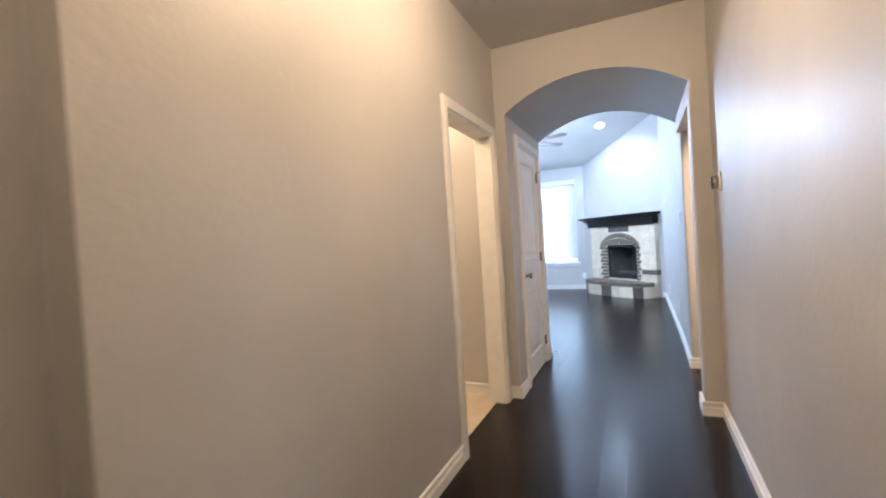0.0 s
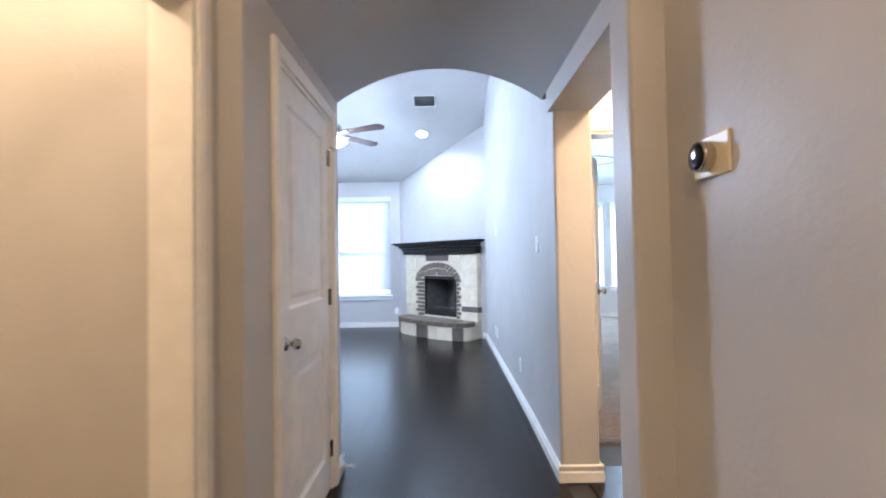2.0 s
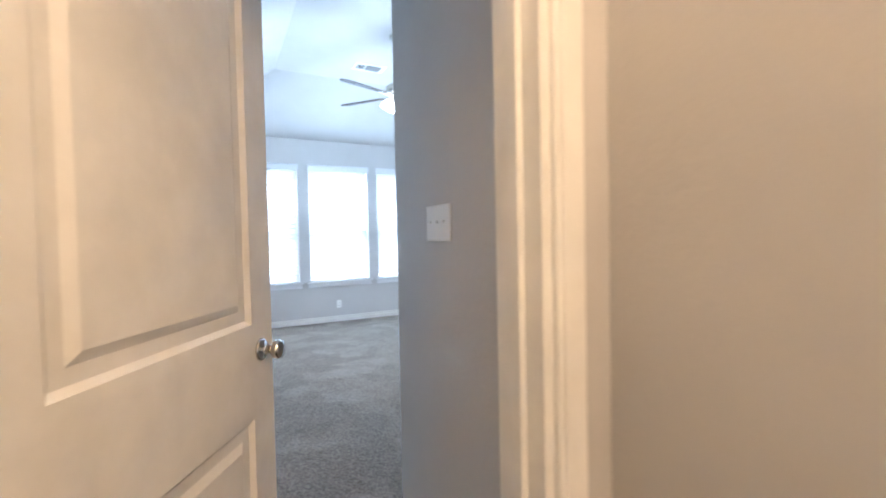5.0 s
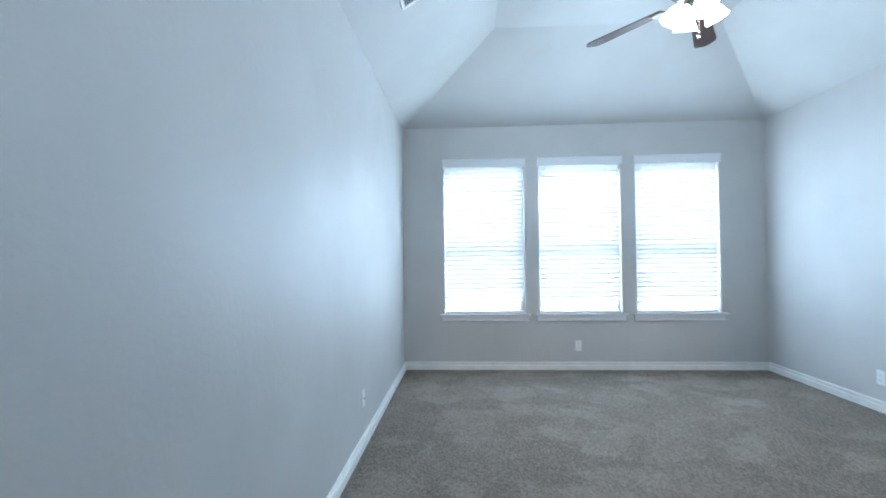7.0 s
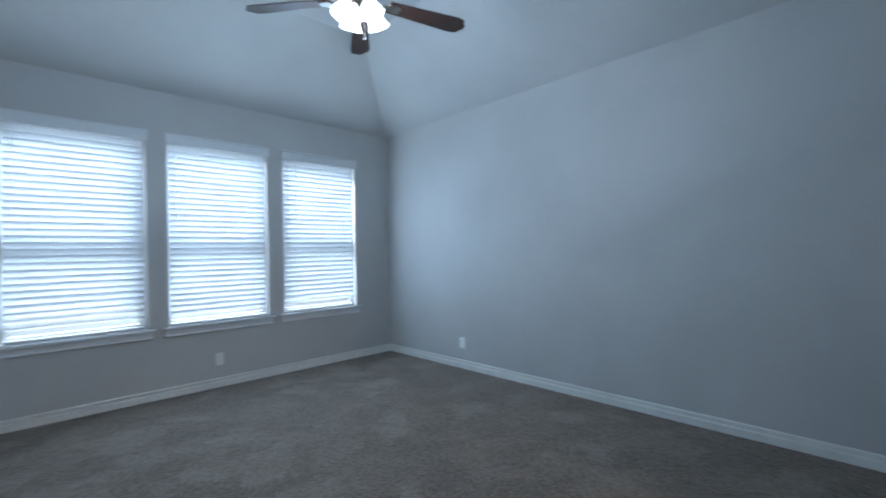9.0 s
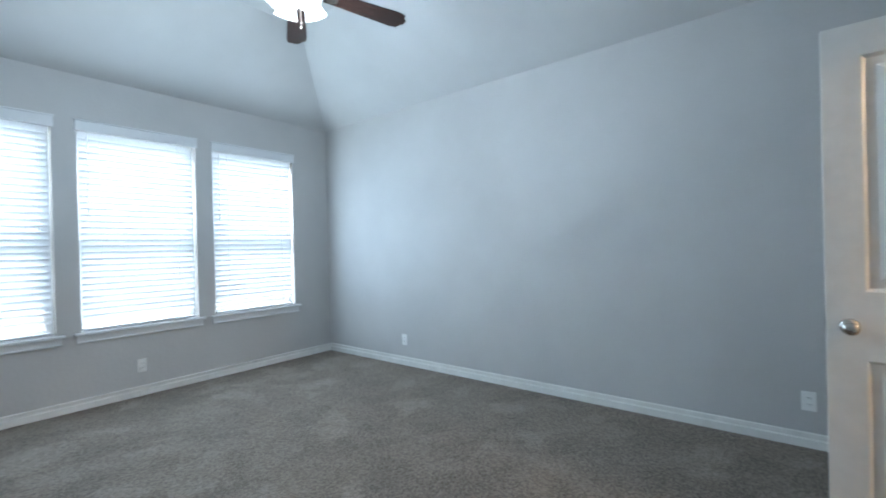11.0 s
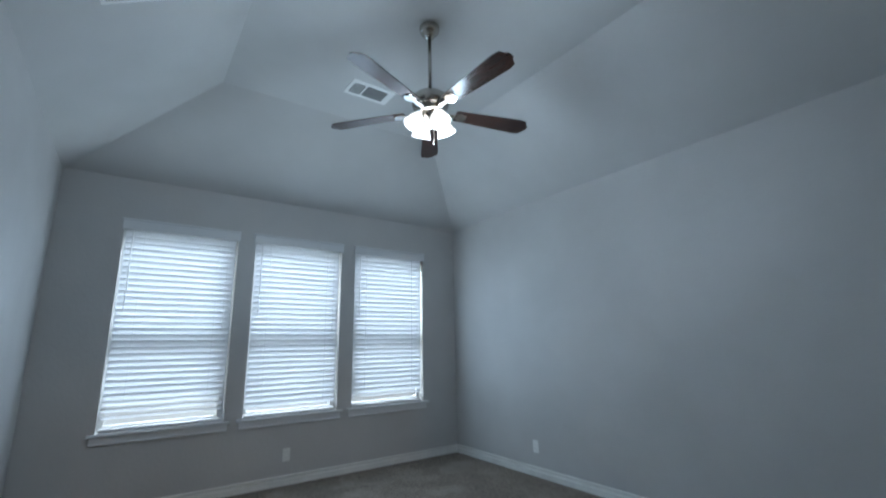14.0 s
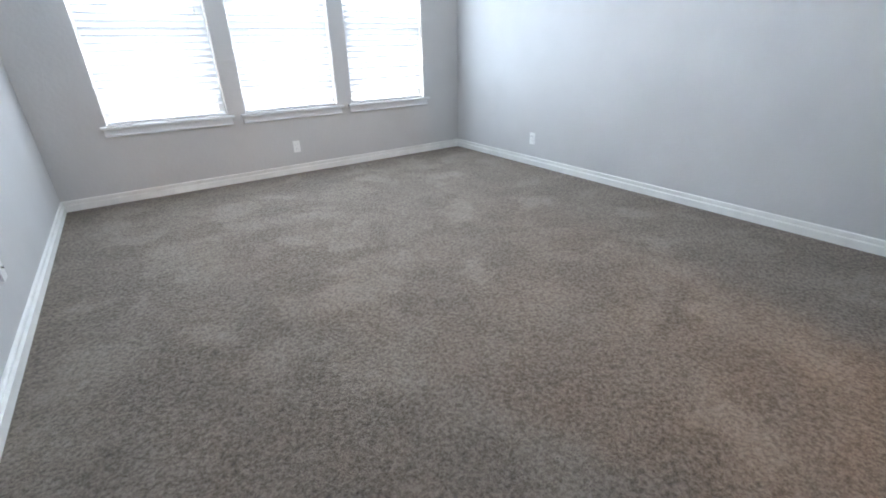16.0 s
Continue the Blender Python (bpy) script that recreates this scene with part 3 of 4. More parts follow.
def arch_panel(x0, x1, z0, z1, rise, y, depth):
    """A raised field whose top edge is a shallow eyebrow arch."""
    bm = bmesh.new()

    def loop(inset, yy):
        pts = [(x0 + inset, z0 + inset), (x1 - inset, z0 + inset)]
        for k in range(11):
            t = 1 - k / 10
            pts.append((x0 + inset + (x1 - x0 - 2 * inset) * t, z1 - rise - inset + rise * (1 - (2 * t - 1) ** 2)))
        return [bm.verts.new((px, yy, pz)) for px, pz in pts]

    rings = [loop(0, y), loop(0.012, y + depth * 0.9), loop(0.04, y + depth * 0.9), loop(0.06, y + depth * 0.15)]
    for a, b in zip(rings, rings[1:]):
        for i in range(len(a)):
            j = (i + 1) % len(a)
            bm.faces.new((a[i], a[j], b[j], b[i]))
    bm.faces.new(rings[-1])
    return bm


def door(name, m, w, label, hinges=True, knob_z=0.92, height=2.025, lift=0.0):
    """A two-panel moulded door; the hinge edge is at x = 0, faces at y = 0 and y = 0.035."""
    d = thing(name, m, label, "door")
    t = 0.035
    st, top, lock0, lock1, bot = 0.11, 0.12, 0.80 + lift, 1.05 + lift, 0.20
    for nm, (a, b, z0, z1) in (("stile", (0, st, 0.012, height)), ("stile", (w - st, w, 0.012, height)), ("top_rail", (st, w - st, height - top, height)),
                               ("lock_rail", (st, w - st, lock0, lock1)), ("bottom_rail", (st, w - st, 0.012, bot))):
        part(nm, boxed(a, b, 0, t, z0, z1), TRIM, d)
    part("core", boxed(st - 0.002, w - st + 0.002, 0.013, t - 0.013, bot, height - top), TRIM, d)
    for y, dep in ((0.0005, 0.012), (t - 0.0005, -0.012)):
        part("upper_panel", arch_panel(st, w - st, lock1, height - top, 0.0, y, dep), TRIM, d)
        part("lower_panel", arch_panel(st, w - st, bot, lock0, 0.0, y, dep), TRIM, d)
    knob_set(d, w - 0.065, knob_z, 0, -1)
    knob_set(d, w - 0.065, knob_z, t, 1)
    part("latch_plate", boxed(w - 0.0005, w + 0.0015, 0.006, 0.029, knob_z - 0.03, knob_z + 0.03), NICKEL, d)
    if hinges:
        for z in (0.22, 1.05, 1.82):
            bm = lathe(bmesh.new(), [(0.0065, z - 0.045), (0.0065, z + 0.045)], 10, center=(-0.004, t + 0.006, 0))
            box(bm, -0.016, 0.024, t, t + 0.0015, z - 0.045, z + 0.045)
            part("hinge", bm, NICKEL, d, "brushed nickel hinge")
    return d


# closed passage door: hinged at its far edge, flush with the passage face
door("passage_door", pose(PASS_L - 0.041, 4.655, 0, 0, 0, -90), 0.735, "closed white two-panel door with a nickel knob")
door("bedroom_door", pose(1.70, DOOR_Y1 + 0.014, 0, 0, 0, 58.4), 0.765, "white two-panel bedroom door standing half open", knob_z=0.962, lift=-0.012, height=2.06)
door("bathroom_door", pose(4.47, REAR_Y + 0.02, 0, 0, 0, 90), 0.74, "white bathroom door standing open into the bedroom")

# ---- windows
SASH = material("white_vinyl", (0.70, 0.71, 0.72), 0.4)
SCREEN = material("insect_screen", (0.12, 0.12, 0.12), 0.7)
_snt = SCREEN.node_tree
_open = _snt.nodes.new("ShaderNodeBsdfTransparent")
_smx = _snt.nodes.new("ShaderNodeMixShader")
_smx.inputs["Fac"].default_value = 0.84
_snt.links.new(_snt.nodes["Principled BSDF"].outputs[0], _smx.inputs[1])
_snt.links.new(_open.outputs[0], _smx.inputs[2])
_snt.links.new(_smx.outputs[0], _snt.nodes["Material Output"].inputs["Surface"])


def slat_mesh(w):
    """One crowned blind slat, 63 mm deep."""
    bm = bmesh.new()
    prof = [(-0.0315, 0), (-0.011, 0.0032), (0.011, 0.0032), (0.0315, 0)]
    top = [[bm.verts.new((x, y, z + 0.0013)) for y, z in prof] for x in (-w / 2, w / 2)]
    low = [[bm.verts.new((x, y, z - 0.0013)) for y, z in prof] for x in (-w / 2, w / 2)]
    for i in range(3):
        bm.faces.new((top[0][i], top[1][i], top[1][i + 1], top[0][i + 1]))
        bm.faces.new((low[0][i], low[0][i + 1], low[1][i + 1], low[1][i]))
    for g in range(2):
        for i in range(3):
            bm.faces.new((top[g][i], top[g][i + 1], low[g][i + 1], low[g][i]))
    for i in (0, 3):
        bm.faces.new((top[0][i], low[0][i], low[1][i], top[1][i]))
    return mesh_of(bm, "slat", SLAT)


def window(name, x0, x1, z0, z1, y, label, screened=True):
    w = tagged(new(name), label, "window", "", "structure")
    w.matrix_basis = pose(0, y, 0)
    fy0, fy1, t = 0.095, 0.145, 0.045
    zm = z0 + (z1 - z0) * 0.47
    bm = bmesh.new()
    box(bm, x0, x0 + t, fy0, fy1, z0, z1)
    box(bm, x1 - t, x1, fy0, fy1, z0, z1)
    box(bm, x0 + t, x1 - t, fy0, fy1, z0, z0 + t)
    box(bm, x0 + t, x1 - t, fy0, fy1, z1 - t, z1)
    part("window_frame", bm, SASH, w)
    part("meeting_rail", boxed(x0 + t, x1 - t, fy0 - 0.006, fy1 - 0.01, zm - 0.022, zm + 0.022, 0.003, 1), SASH, w)
    for za, zb in ((z0 + t, zm - 0.022), (zm + 0.022, z1 - t)):
        pane = part("pane", boxed(x0 + t, x1 - t, 0.118, 0.122, za, zb), GLASS, w)
        pane.visible_shadow = False
    if screened:
        part("insect_screen", boxed(x0 + t, x1 - t, 0.1305, 0.1315, z0 + t, zm - 0.022), SCREEN, w, "fine grey insect screen over the lower sash")
    sill = boxed(x0 - 0.05, x1 + 0.05, -0.045, 0.0, z0 - 0.024, z0, 0.006)
    box(sill, x0 + 0.001, x1 - 0.001, 0.0, 0.094, z0 - 0.02, z0 + 0.004)
    part("window_sill", sill, SASH, w, "white painted window stool")
    apron = boxed(x0 - 0.03, x1 + 0.03, -0.012, 0.0, z0 - 0.072, z0 - 0.024)
    box(apron, x0 - 0.032, x1 + 0.032, -0.022, 0.0, z0 - 0.085, z0 - 0.072, 0.003, 1)
    part("apron", apron, SASH, w)
    return w


def blind(x0, x1, z0, z1, y, label, flat=0, tilt=56):
    b = thing("window_blind", pose(0, y, 0), label, "blind", "slatted blinds in the windows")
    cx, wd = (x0 + x1) / 2, x1 - x0 - 0.035
    v = boxed(x0 - 0.012, x1 + 0.012, -0.022, 0.0, z1 - 0.055, z1 + 0.036, 0.005)
    box(v, x0 - 0.018, x1 + 0.018, -0.028, 0.0, z1 + 0.026, z1 + 0.04, 0.004, 1)
    part("valance", v, SASH, b)
    part("headrail", boxed(x0 + 0.008, x1 - 0.008, 0.008, 0.06, z1 - 0.05, z1 - 0.002), SASH, b)
    me = slat_mesh(wd)
    zs, pitch = z1 - 0.08, 0.052
    low = z0 + 0.03
    n = int((zs - low) / pitch)
    for k in range(n):
        s = new("slat", me)
        s.parent = b
        last = n - 1 - k
        a = -tilt if last >= flat else -(26 + 7 * last)
        s.matrix_basis = pose(cx + random.uniform(-0.002, 0.002), 0.038, zs - k * pitch + random.uniform(-0.0012, 0.0012), a + random.uniform(-0.3, 0.3), random.uniform(-0.04, 0.04), 0)
    part("bottom_rail", boxed(cx - wd / 2, cx + wd / 2, 0.016, 0.06, low - 0.022, low - 0.004, 0.004, 1), SASH, b)
    for fx in (0.17, 0.83):
        px = x0 + (x1 - x0) * fx
        bm = bmesh.new()
        for yy in (0.0105, 0.0655):
            box(bm, px - 0.0012, px + 0.0012, yy - 0.0012, yy + 0.0012, low, z1 - 0.05)
        part("ladder_cord", bm, SASH, b)
    bm = lathe(bmesh.new(), [(0.004, z1 - 0.75), (0.005, z1 - 0.70), (0.0035, z1 - 0.68), (0.0035, z1 - 0.06)], 8, center=(x0 + 0.07, 0.004, 0))
    part("tilt_wand", bm, SASH, b)
    bm = lathe(bmesh.new(), [(0.0012, z1 - 0.85), (0.0012, z1 - 0.06)], 6, center=(x1 - 0.08, 0.004, 0))
    lathe(bm, [(0.002, z1 - 0.90), (0.007, z1 - 0.89), (0.004, z1 - 0.85)], 8, center=(x1 - 0.08, 0.004, 0))
    part("lift_cord", bm, SASH, b)
    return b


for k, (a, b, c, d) in enumerate(BWINS):
    window("window_%d" % (k + 1), a, b, c, d, BED_Y, "white vinyl single-hung bedroom window with a painted sill")
    blind(a, b, c, d, BED_Y, "white slatted blind lowered in a bedroom window", (3, 0, 1)[k], (64, 61, 64)[k])
for k, (a, b, c, d) in enumerate(LWINS):
    window("window_%d" % (k + 4), a, b, c, d, LIV_Y, "white vinyl living room window with a painted sill", False)
    blind(a, b, c, d, LIV_Y, "white slatted blind lowered in a living room window", 0, 66)

# ---- ceiling fans


def fan_blade():
    """A tapered blade with clipped corners and an ogee tip, in x from 0.17 to 0.66."""
    bm = bmesh.new()
    out = [(0.17, -0.046), (0.62, -0.068), (0.67, -0.06), (0.683, -0.03), (0.70, -0.018), (0.70, 0.018), (0.683, 0.03), (0.67, 0.06), (0.62, 0.068), (0.17, 0.046)]
    lo = [bm.verts.new((x, y, -0.003)) for x, y in out]
    hi = [bm.verts.new((x, y, 0.003)) for x, y in out]
    for i in range(len(out)):
        j = (i + 1) % len(out)
        bm.faces.new((lo[i], lo[j], hi[j], hi[i]))
    bm.faces.new(lo[::-1])
    bm.faces.new(hi)
    return bm


def bell_shade():
    """A fluted tulip glass, mouth at the lower end."""
    bm = bmesh.new()
    prof = [(0.022, 0.0), (0.03, -0.012), (0.046, -0.035), (0.056, -0.065), (0.062, -0.09), (0.074, -0.112), (0.070, -0.114), (0.057, -0.09), (0.05, -0.062), (0.04, -0.035), (0.02, -0.012)]
    seg = 24
    rings = []
    for r0, z in prof:
        ring = []
        for i in range(seg):
            a = 2 * math.pi * i / seg
            r1 = r0 * (1 + 0.035 * math.cos(6 * a) * min(1, -z * 10))
            ring.append(bm.verts.new((r1 * math.cos(a), r1 * math.sin(a), z)))
        rings.append(ring)
    for a, b in zip(rings, rings[1:]):
        for i in range(seg):
            j = (i + 1) % seg
            bm.faces.new((a[i], a[j], b[j], b[i]))
    return bm


def ceiling_fan(x, y, z, top, turn, watts, label, tone=FAN_COLOR):
    """z: the blades' height; top: where the canopy meets the ceiling."""
    f = thing("ceiling_fan", pose(x, y, z), label, "ceiling fan")
    up = top - z
    part("canopy", lathe(bmesh.new(), [(0.018, up - 0.078), (0.034, up - 0.072), (0.038, up - 0.052), (0.056, up - 0.044), (0.066, up - 0.03), (0.068, up - 0.008), (0.068, up)], 28), NICKEL, f, "", True)
    part("downrod", lathe(bmesh.new(), [(0.0125, 0.12), (0.0125, up - 0.07)], 14), NICKEL, f, "", True)
    part("motor_housing", lathe(bmesh.new(), [(0.02, 0.15), (0.035, 0.135), (0.04, 0.12), (0.09, 0.112), (0.115, 0.09), (0.12, 0.06), (0.118, 0.035), (0.095, 0.02), (0.085, 0.01), (0.085, -0.015), (0.06, -0.02)], 36), NICKEL, f, "brushed nickel motor housing", True)
    bm = bmesh.new()
    for i in range(30):
        a = 2 * math.pi * i / 30
        c, s = math.cos(a), math.sin(a)
        vs = [bm.verts.new((r0 * c - w0 * s, r0 * s + w0 * c, zz)) for r0, w0, zz in ((0.0985, -0.004, 0.022), (0.0985, 0.004, 0.022), (0.116, 0.004, 0.034), (0.116, -0.004, 0.034))]
        bm.faces.new(vs)
    part("motor_vents", bm, DARK, f, "dark vent slots")
    for k in range(5):
        a = turn + 72 * k
        m = pose(0, 0, -0.002, 0, 0, a) @ pose(0, 0, 0, -11, 0, 0)
        bl = part("blade", fan_blade(), BLADE_TOP, f, "dark wood fan blade", False, m)
        br = bmesh.new()
        box(br, 0.075, 0.20, -0.011, 0.011, -0.010, -0.004, 0.002, 1)
        lathe(br, [(0.036, -0.011), (0.036, -0.004)], 16, center=(0.205, 0, 0))
        box(br, 0.20, 0.245, -0.028, 0.028, -0.010, -0.004, 0.002, 1)
        part("blade_bracket", br, NICKEL, f, "", False, m)
    part("light_hub", lathe(bmesh.new(), [(0.055, -0.02), (0.06, -0.04), (0.048, -0.07), (0.03, -0.085), (0.012, -0.11), (0.004, -0.125)], 24), NICKEL, f, "", True)
    for k in range(4):
        a = turn + 30 + 90 * k
        arm = bmesh.new()
        lathe(arm, [(0.009, 0.0), (0.009, 0.07)], 10)
        m = pose(0, 0, -0.055, 0, 0, a) @ pose(0.04, 0, 0, 0, 105, 0)
        part("lamp_arm", arm, NICKEL, f, "", True, m)
        m = pose(0, 0, -0.050, 0, 0, a) @ pose(0.085, 0, 0.004, 0, -24, 0) @ Matrix.Diagonal((0.86, 0.86, 0.8, 1))
        part("lamp_shade", bell_shade(), SHADE, f, "lit frosted glass bell shade", True, m)
    bulb("fan_bulb", x, y, z - 0.26, watts, tone, 0.16)
    bm = lathe(bmesh.new(), [(0.0012, -0.20), (0.0012, -0.11)], 6)
    lathe(bm, [(0.002, -0.235), (0.006, -0.23), (0.006, -0.21), (0.002, -0.20)], 8)
    part("pull_chain", bm, NICKEL, f, "", False, pose(0.012, -0.02, 0))
    return f


ceiling_fan(3.665, 8.81, 2.722, TOP, 57, 155, "nickel and dark wood ceiling fan with four lit glass shades")
ceiling_fan(-0.50, 7.30, 2.74, H + SLOPE * (LIV_Y - 7.3), 50, 255, "lit nickel ceiling fan hanging from the vaulted ceiling", LIVING_COLOR)

# ---- recessed ceiling lights
SL = math.degrees(math.atan(SLOPE))


def on_slope(x, y):
    return pose(x, y, H + SLOPE * (LIV_Y - y), -SL, 0, 0)


def can_light(m, watts):
    c = thing("recessed_light", m, "lit round recessed ceiling light with a white trim ring", "ceiling light", "recessed ceiling lights")
    part("trim_ring", lathe(bmesh.new(), [(0.076, -0.001), (0.086, -0.004), (0.098, -0.006), (0.104, 0.0)], 32), PLASTIC, c, "", True)
    part("lens", lathe(bmesh.new(), [(0.078, -0.0045), (0.03, -0.007)], 28), CAN, c, "lit lens")
    p = m @ Vector((0, 0, -0.03))
    down_light("can_light", p.x, p.y, p.z, watts, LIVING_COLOR, (0, 0, -1), 150)
    return c


# the third can, at y 6.4, is an added fill for the right-hand wall
for px, py in ((0.47, 9.17), (-1.86, 9.17), (0.75, 6.4)):
    m = on_slope(px, py) if py > RIDGE else pose(px, py, H + SLOPE * (LIV_Y - RIDGE))
    can_light(m, 100 if py > RIDGE else 90)

# ---- unseen flush dome lights, added over the bulbs of hall, side room, vestibule and bathroom


def dome_light(x, y, z):
    d = thing("dome_light", pose(x, y, z), "lit flush glass dome light added on the ceiling over a bulb", "ceiling light", "flush dome lights")
    part("pan", lathe(bmesh.new(), [(0.13, -0.022), (0.15, -0.012), (0.15, 0.0)], 32), NICKEL, d, "", True)
    part("dome", lathe(bmesh.new(), [(0.02, -0.085), (0.07, -0.078), (0.11, -0.055), (0.128, -0.022)], 32), DOME, d, "lit opal glass dome", True)


for px, py in ((0.78, -0.15), (0.78, 1.85), (-0.75, 2.9), (2.1, 4.72), (2.1, 3.3), (4.15, 4.6)):
    dome_light(px, py, H)

# ---- air vents


def vent(name, m, w, d, slats_along, bars, label, dark, lower):
    v = thing(name, m, label, "air vent")
    bm = bmesh.new()
    f, t = 0.022, 0.012
    box(bm, -w / 2, w / 2, -d / 2, -d / 2 + f, -t, 0, 0.003, 1)
    box(bm, -w / 2, w / 2, d / 2 - f, d / 2, -t, 0, 0.003, 1)
    box(bm, -w / 2, -w / 2 + f, -d / 2 + f, d / 2 - f, -t, 0, 0.003, 1)
    box(bm, w / 2 - f, w / 2, -d / 2 + f, d / 2 - f, -t, 0, 0.003, 1)
    part("frame", bm, PLASTIC, v)
    part("backing", boxed(-w / 2 + f, w / 2 - f, -d / 2 + f, d / 2 - f, -0.003, 0), dark, v)
    n = slats_along
    for i in range(n):
        x = -w / 2 + f + (w - 2 * f) * (i + 0.5) / n
        s = part("louvre", boxed(-0.0008, 0.0008, -d / 2 + f, d / 2 - f, -0.006, 0.004), lower, v, "", False, pose(x, 0, -0.005, 0, 35, 0))
    for i in range(bars):
        y = -d / 2 + d * (i + 1) / (bars + 1)
        part("cross_bar", boxed(-w / 2 + f, w / 2 - f, y - 0.007, y + 0.007, -0.013, -0.002), PLASTIC, v)
    return v


tilt = math.degrees(math.atan((TOP - H) / RUN))
vent("return_air_vent", pose(2.126, 8.925, H + (2.126 - BED_L) * (TOP - H) / RUN - 0.002, 0, -tilt, 0), 0.40, 0.40, 26, 1, "white return air grille on the sloping ceiling", DARK, VENTGREY)
sv = thing("supply_vent", pose(3.668, 9.71, TOP - 0.002), "white supply register with two louvred fields", "air vent")
part("frame", boxed(-0.19, 0.19, -0.11, 0.11, -0.008, 0, 0.003, 1), PLASTIC, sv)
part("backing", boxed(-0.05, 0.13, -0.07, 0.07, -0.011, -0.008), DARK, sv)
for i in range(5):
    part("louvre", boxed(-0.16 + i * 0.02, -0.15 + i * 0.02, -0.07, 0.07, -0.012, -0.008), DARK, sv)
for i in range(8):
    part("louvre", boxed(-0.05, 0.13, -0.065 + i * 0.0175, -0.059 + i * 0.0175, -0.016, -0.0115), VENTGREY, sv)
vent("ceiling_vent", on_slope(0.545, 8.505) @ pose(0, 0, -0.002), 0.33, 0.24, 22, 0, "grey ceiling register on the vaulted ceiling", DARK, VENTGREY)

# ---- plates on the walls (own axes: x along the wall, -y out of it)


def plate_body(w, h):
    return boxed(-w / 2, w / 2, -0.006, 0, -h / 2, h / 2, 0.003)


def outlet(m, label):
    o = thing("outlet", m, label, "outlet", "wall outlets")
    part("plate", plate_body(0.07, 0.115), PLASTIC, o)
    for z in (-0.02, 0.02):
        part("socket", boxed(-0.017, 0.017, -0.009, -0.006, z - 0.0145, z + 0.0145, 0.004), PLASTIC, o)
        bm = bmesh.new()
        for x in (-0.007, 0.006):
            box(bm, x, x + 0.002, -0.0096, -0.009, z - 0.004, z + 0.006)
        part("slot", bm, DARK, o, "dark socket slots")
    return o


def switch_plate(m, gangs, label, toggles=None):
    s = thing("light_switch", m, label, "light switch")
    w = 0.070 + 0.046 * (gangs - 1)
    part("plate", plate_body(w, 0.113), PLASTIC, s)
    for i in range(gangs):
        x = (i - (gangs - 1) / 2) * 0.046
        if toggles and i not in toggles:
            part("blank_insert", boxed(x - 0.016, x + 0.016, -0.009, -0.006, -0.033, 0.033, 0.002, 1), PLASTIC, s)
        else:
            part("toggle", boxed(x - 0.0045, x + 0.0045, -0.014, -0.005, 0.0, 0.008, 0.002, 1), PLASTIC, s)
        part("screw", lathe(bmesh.new(), [(0.003, 0.006), (0.002, 0.0075)], 8), PLASTIC, s, "", False, pose(x, 0, 0.038, 90, 0, 0))
    return s




def on_wall(x, y, z, rz):
    return pose(x, y, z, 0, 0, rz)


switch_plate(on_wall(ENTRY_X, 5.786, 1.30, -90), 3, "white three-gang switch plate with toggles on the entry wall")
switch_plate(on_wall(LIV_R - 0.007, 5.21, 1.337, -90), 1, "white light switch on the living room wall")
outlet(on_wall(LIV_R, 7.63, 1.587, -90), "white blank-looking plate high beside the fireplace")
outlet(on_wall(LIV_R, 6.02, 0.322, -90), "white wall outlet low on the living room wall")
outlet(on_wall(LIV_R, 7.65, 0.322, -90), "white wall outlet low near the fireplace")
outlet(on_wall(LIV_R, 7.82, 0.322, -90), "white wall outlet low near the fireplace")
outlet(on_wall(-0.11, LIV_Y, 0.30, 0), "white wall outlet beside the hearth")
outlet(on_wall(-2.75, LIV_Y, 0.30, 0), "white wall outlet under the living room windows")
outlet(on_wall(3.588, BED_Y, 0.27, 0), "white wall outlet under the bedroom windows")
outlet(on_wall(BED_R, 9.93, 0.275, -90), "white wall outlet low on the bedroom wall")
outlet(on_wall(BED_R, 6.62, 0.28, -90), "white wall outlet near the open bathroom door")
jack = thing("cable_jack", on_wall(BED_L, 9.2, 0.33, 90), "small white cable jack low on the bedroom wall", "wall jack")
part("plate", plate_body(0.07, 0.115), PLASTIC, jack)
part("connector", lathe(bmesh.new(), [(0.006, 0.006), (0.006, 0.014), (0.002, 0.016)], 10), NICKEL, jack, "", True, pose(0, 0, 0, 90, 0, 0))

# thermostat on its backplate
th = thing("thermostat", on_wall(HALL_R, 3.39, 1.508, -90), "round chrome-ringed thermostat on an ivory backplate", "thermostat")
part("backplate", boxed(-0.077, 0.076, -0.008, 0, -0.056, 0.054, 0.006), IVORY, th, "ivory plastic backplate")
mth = pose(-0.012, -0.008, 0, 90, 0, 0)
part("body", lathe(bmesh.new(), [(0.038, 0), (0.041, 0.004), (0.041, 0.026), (0.0405, 0.03), (0.036, 0.031)], 40), NICKEL, th, "chrome ring", True, mth)
part("face", lathe(bmesh.new(), [(0.0365, 0.0305), (0.036, 0.0325), (0.02, 0.0345), (0.002, 0.035)], 40), BLACK, th, "black glass face", True, mth)

# hinge-pin door stop on the passage door's top hinge
bmp = thing("door_stop", on_wall(PASS_L + 0.004, 4.66, 1.875, 90), "small metal hinge-pin door stop on the top hinge", "door stop")
part("collar", lathe(bmesh.new(), [(0.010, -0.005), (0.010, 0.005)], 14), NICKEL, bmp)
part("rod", boxed(-0.055, 0.05, -0.022, -0.014, -0.003, 0.003, 0.002, 1), NICKEL, bmp)

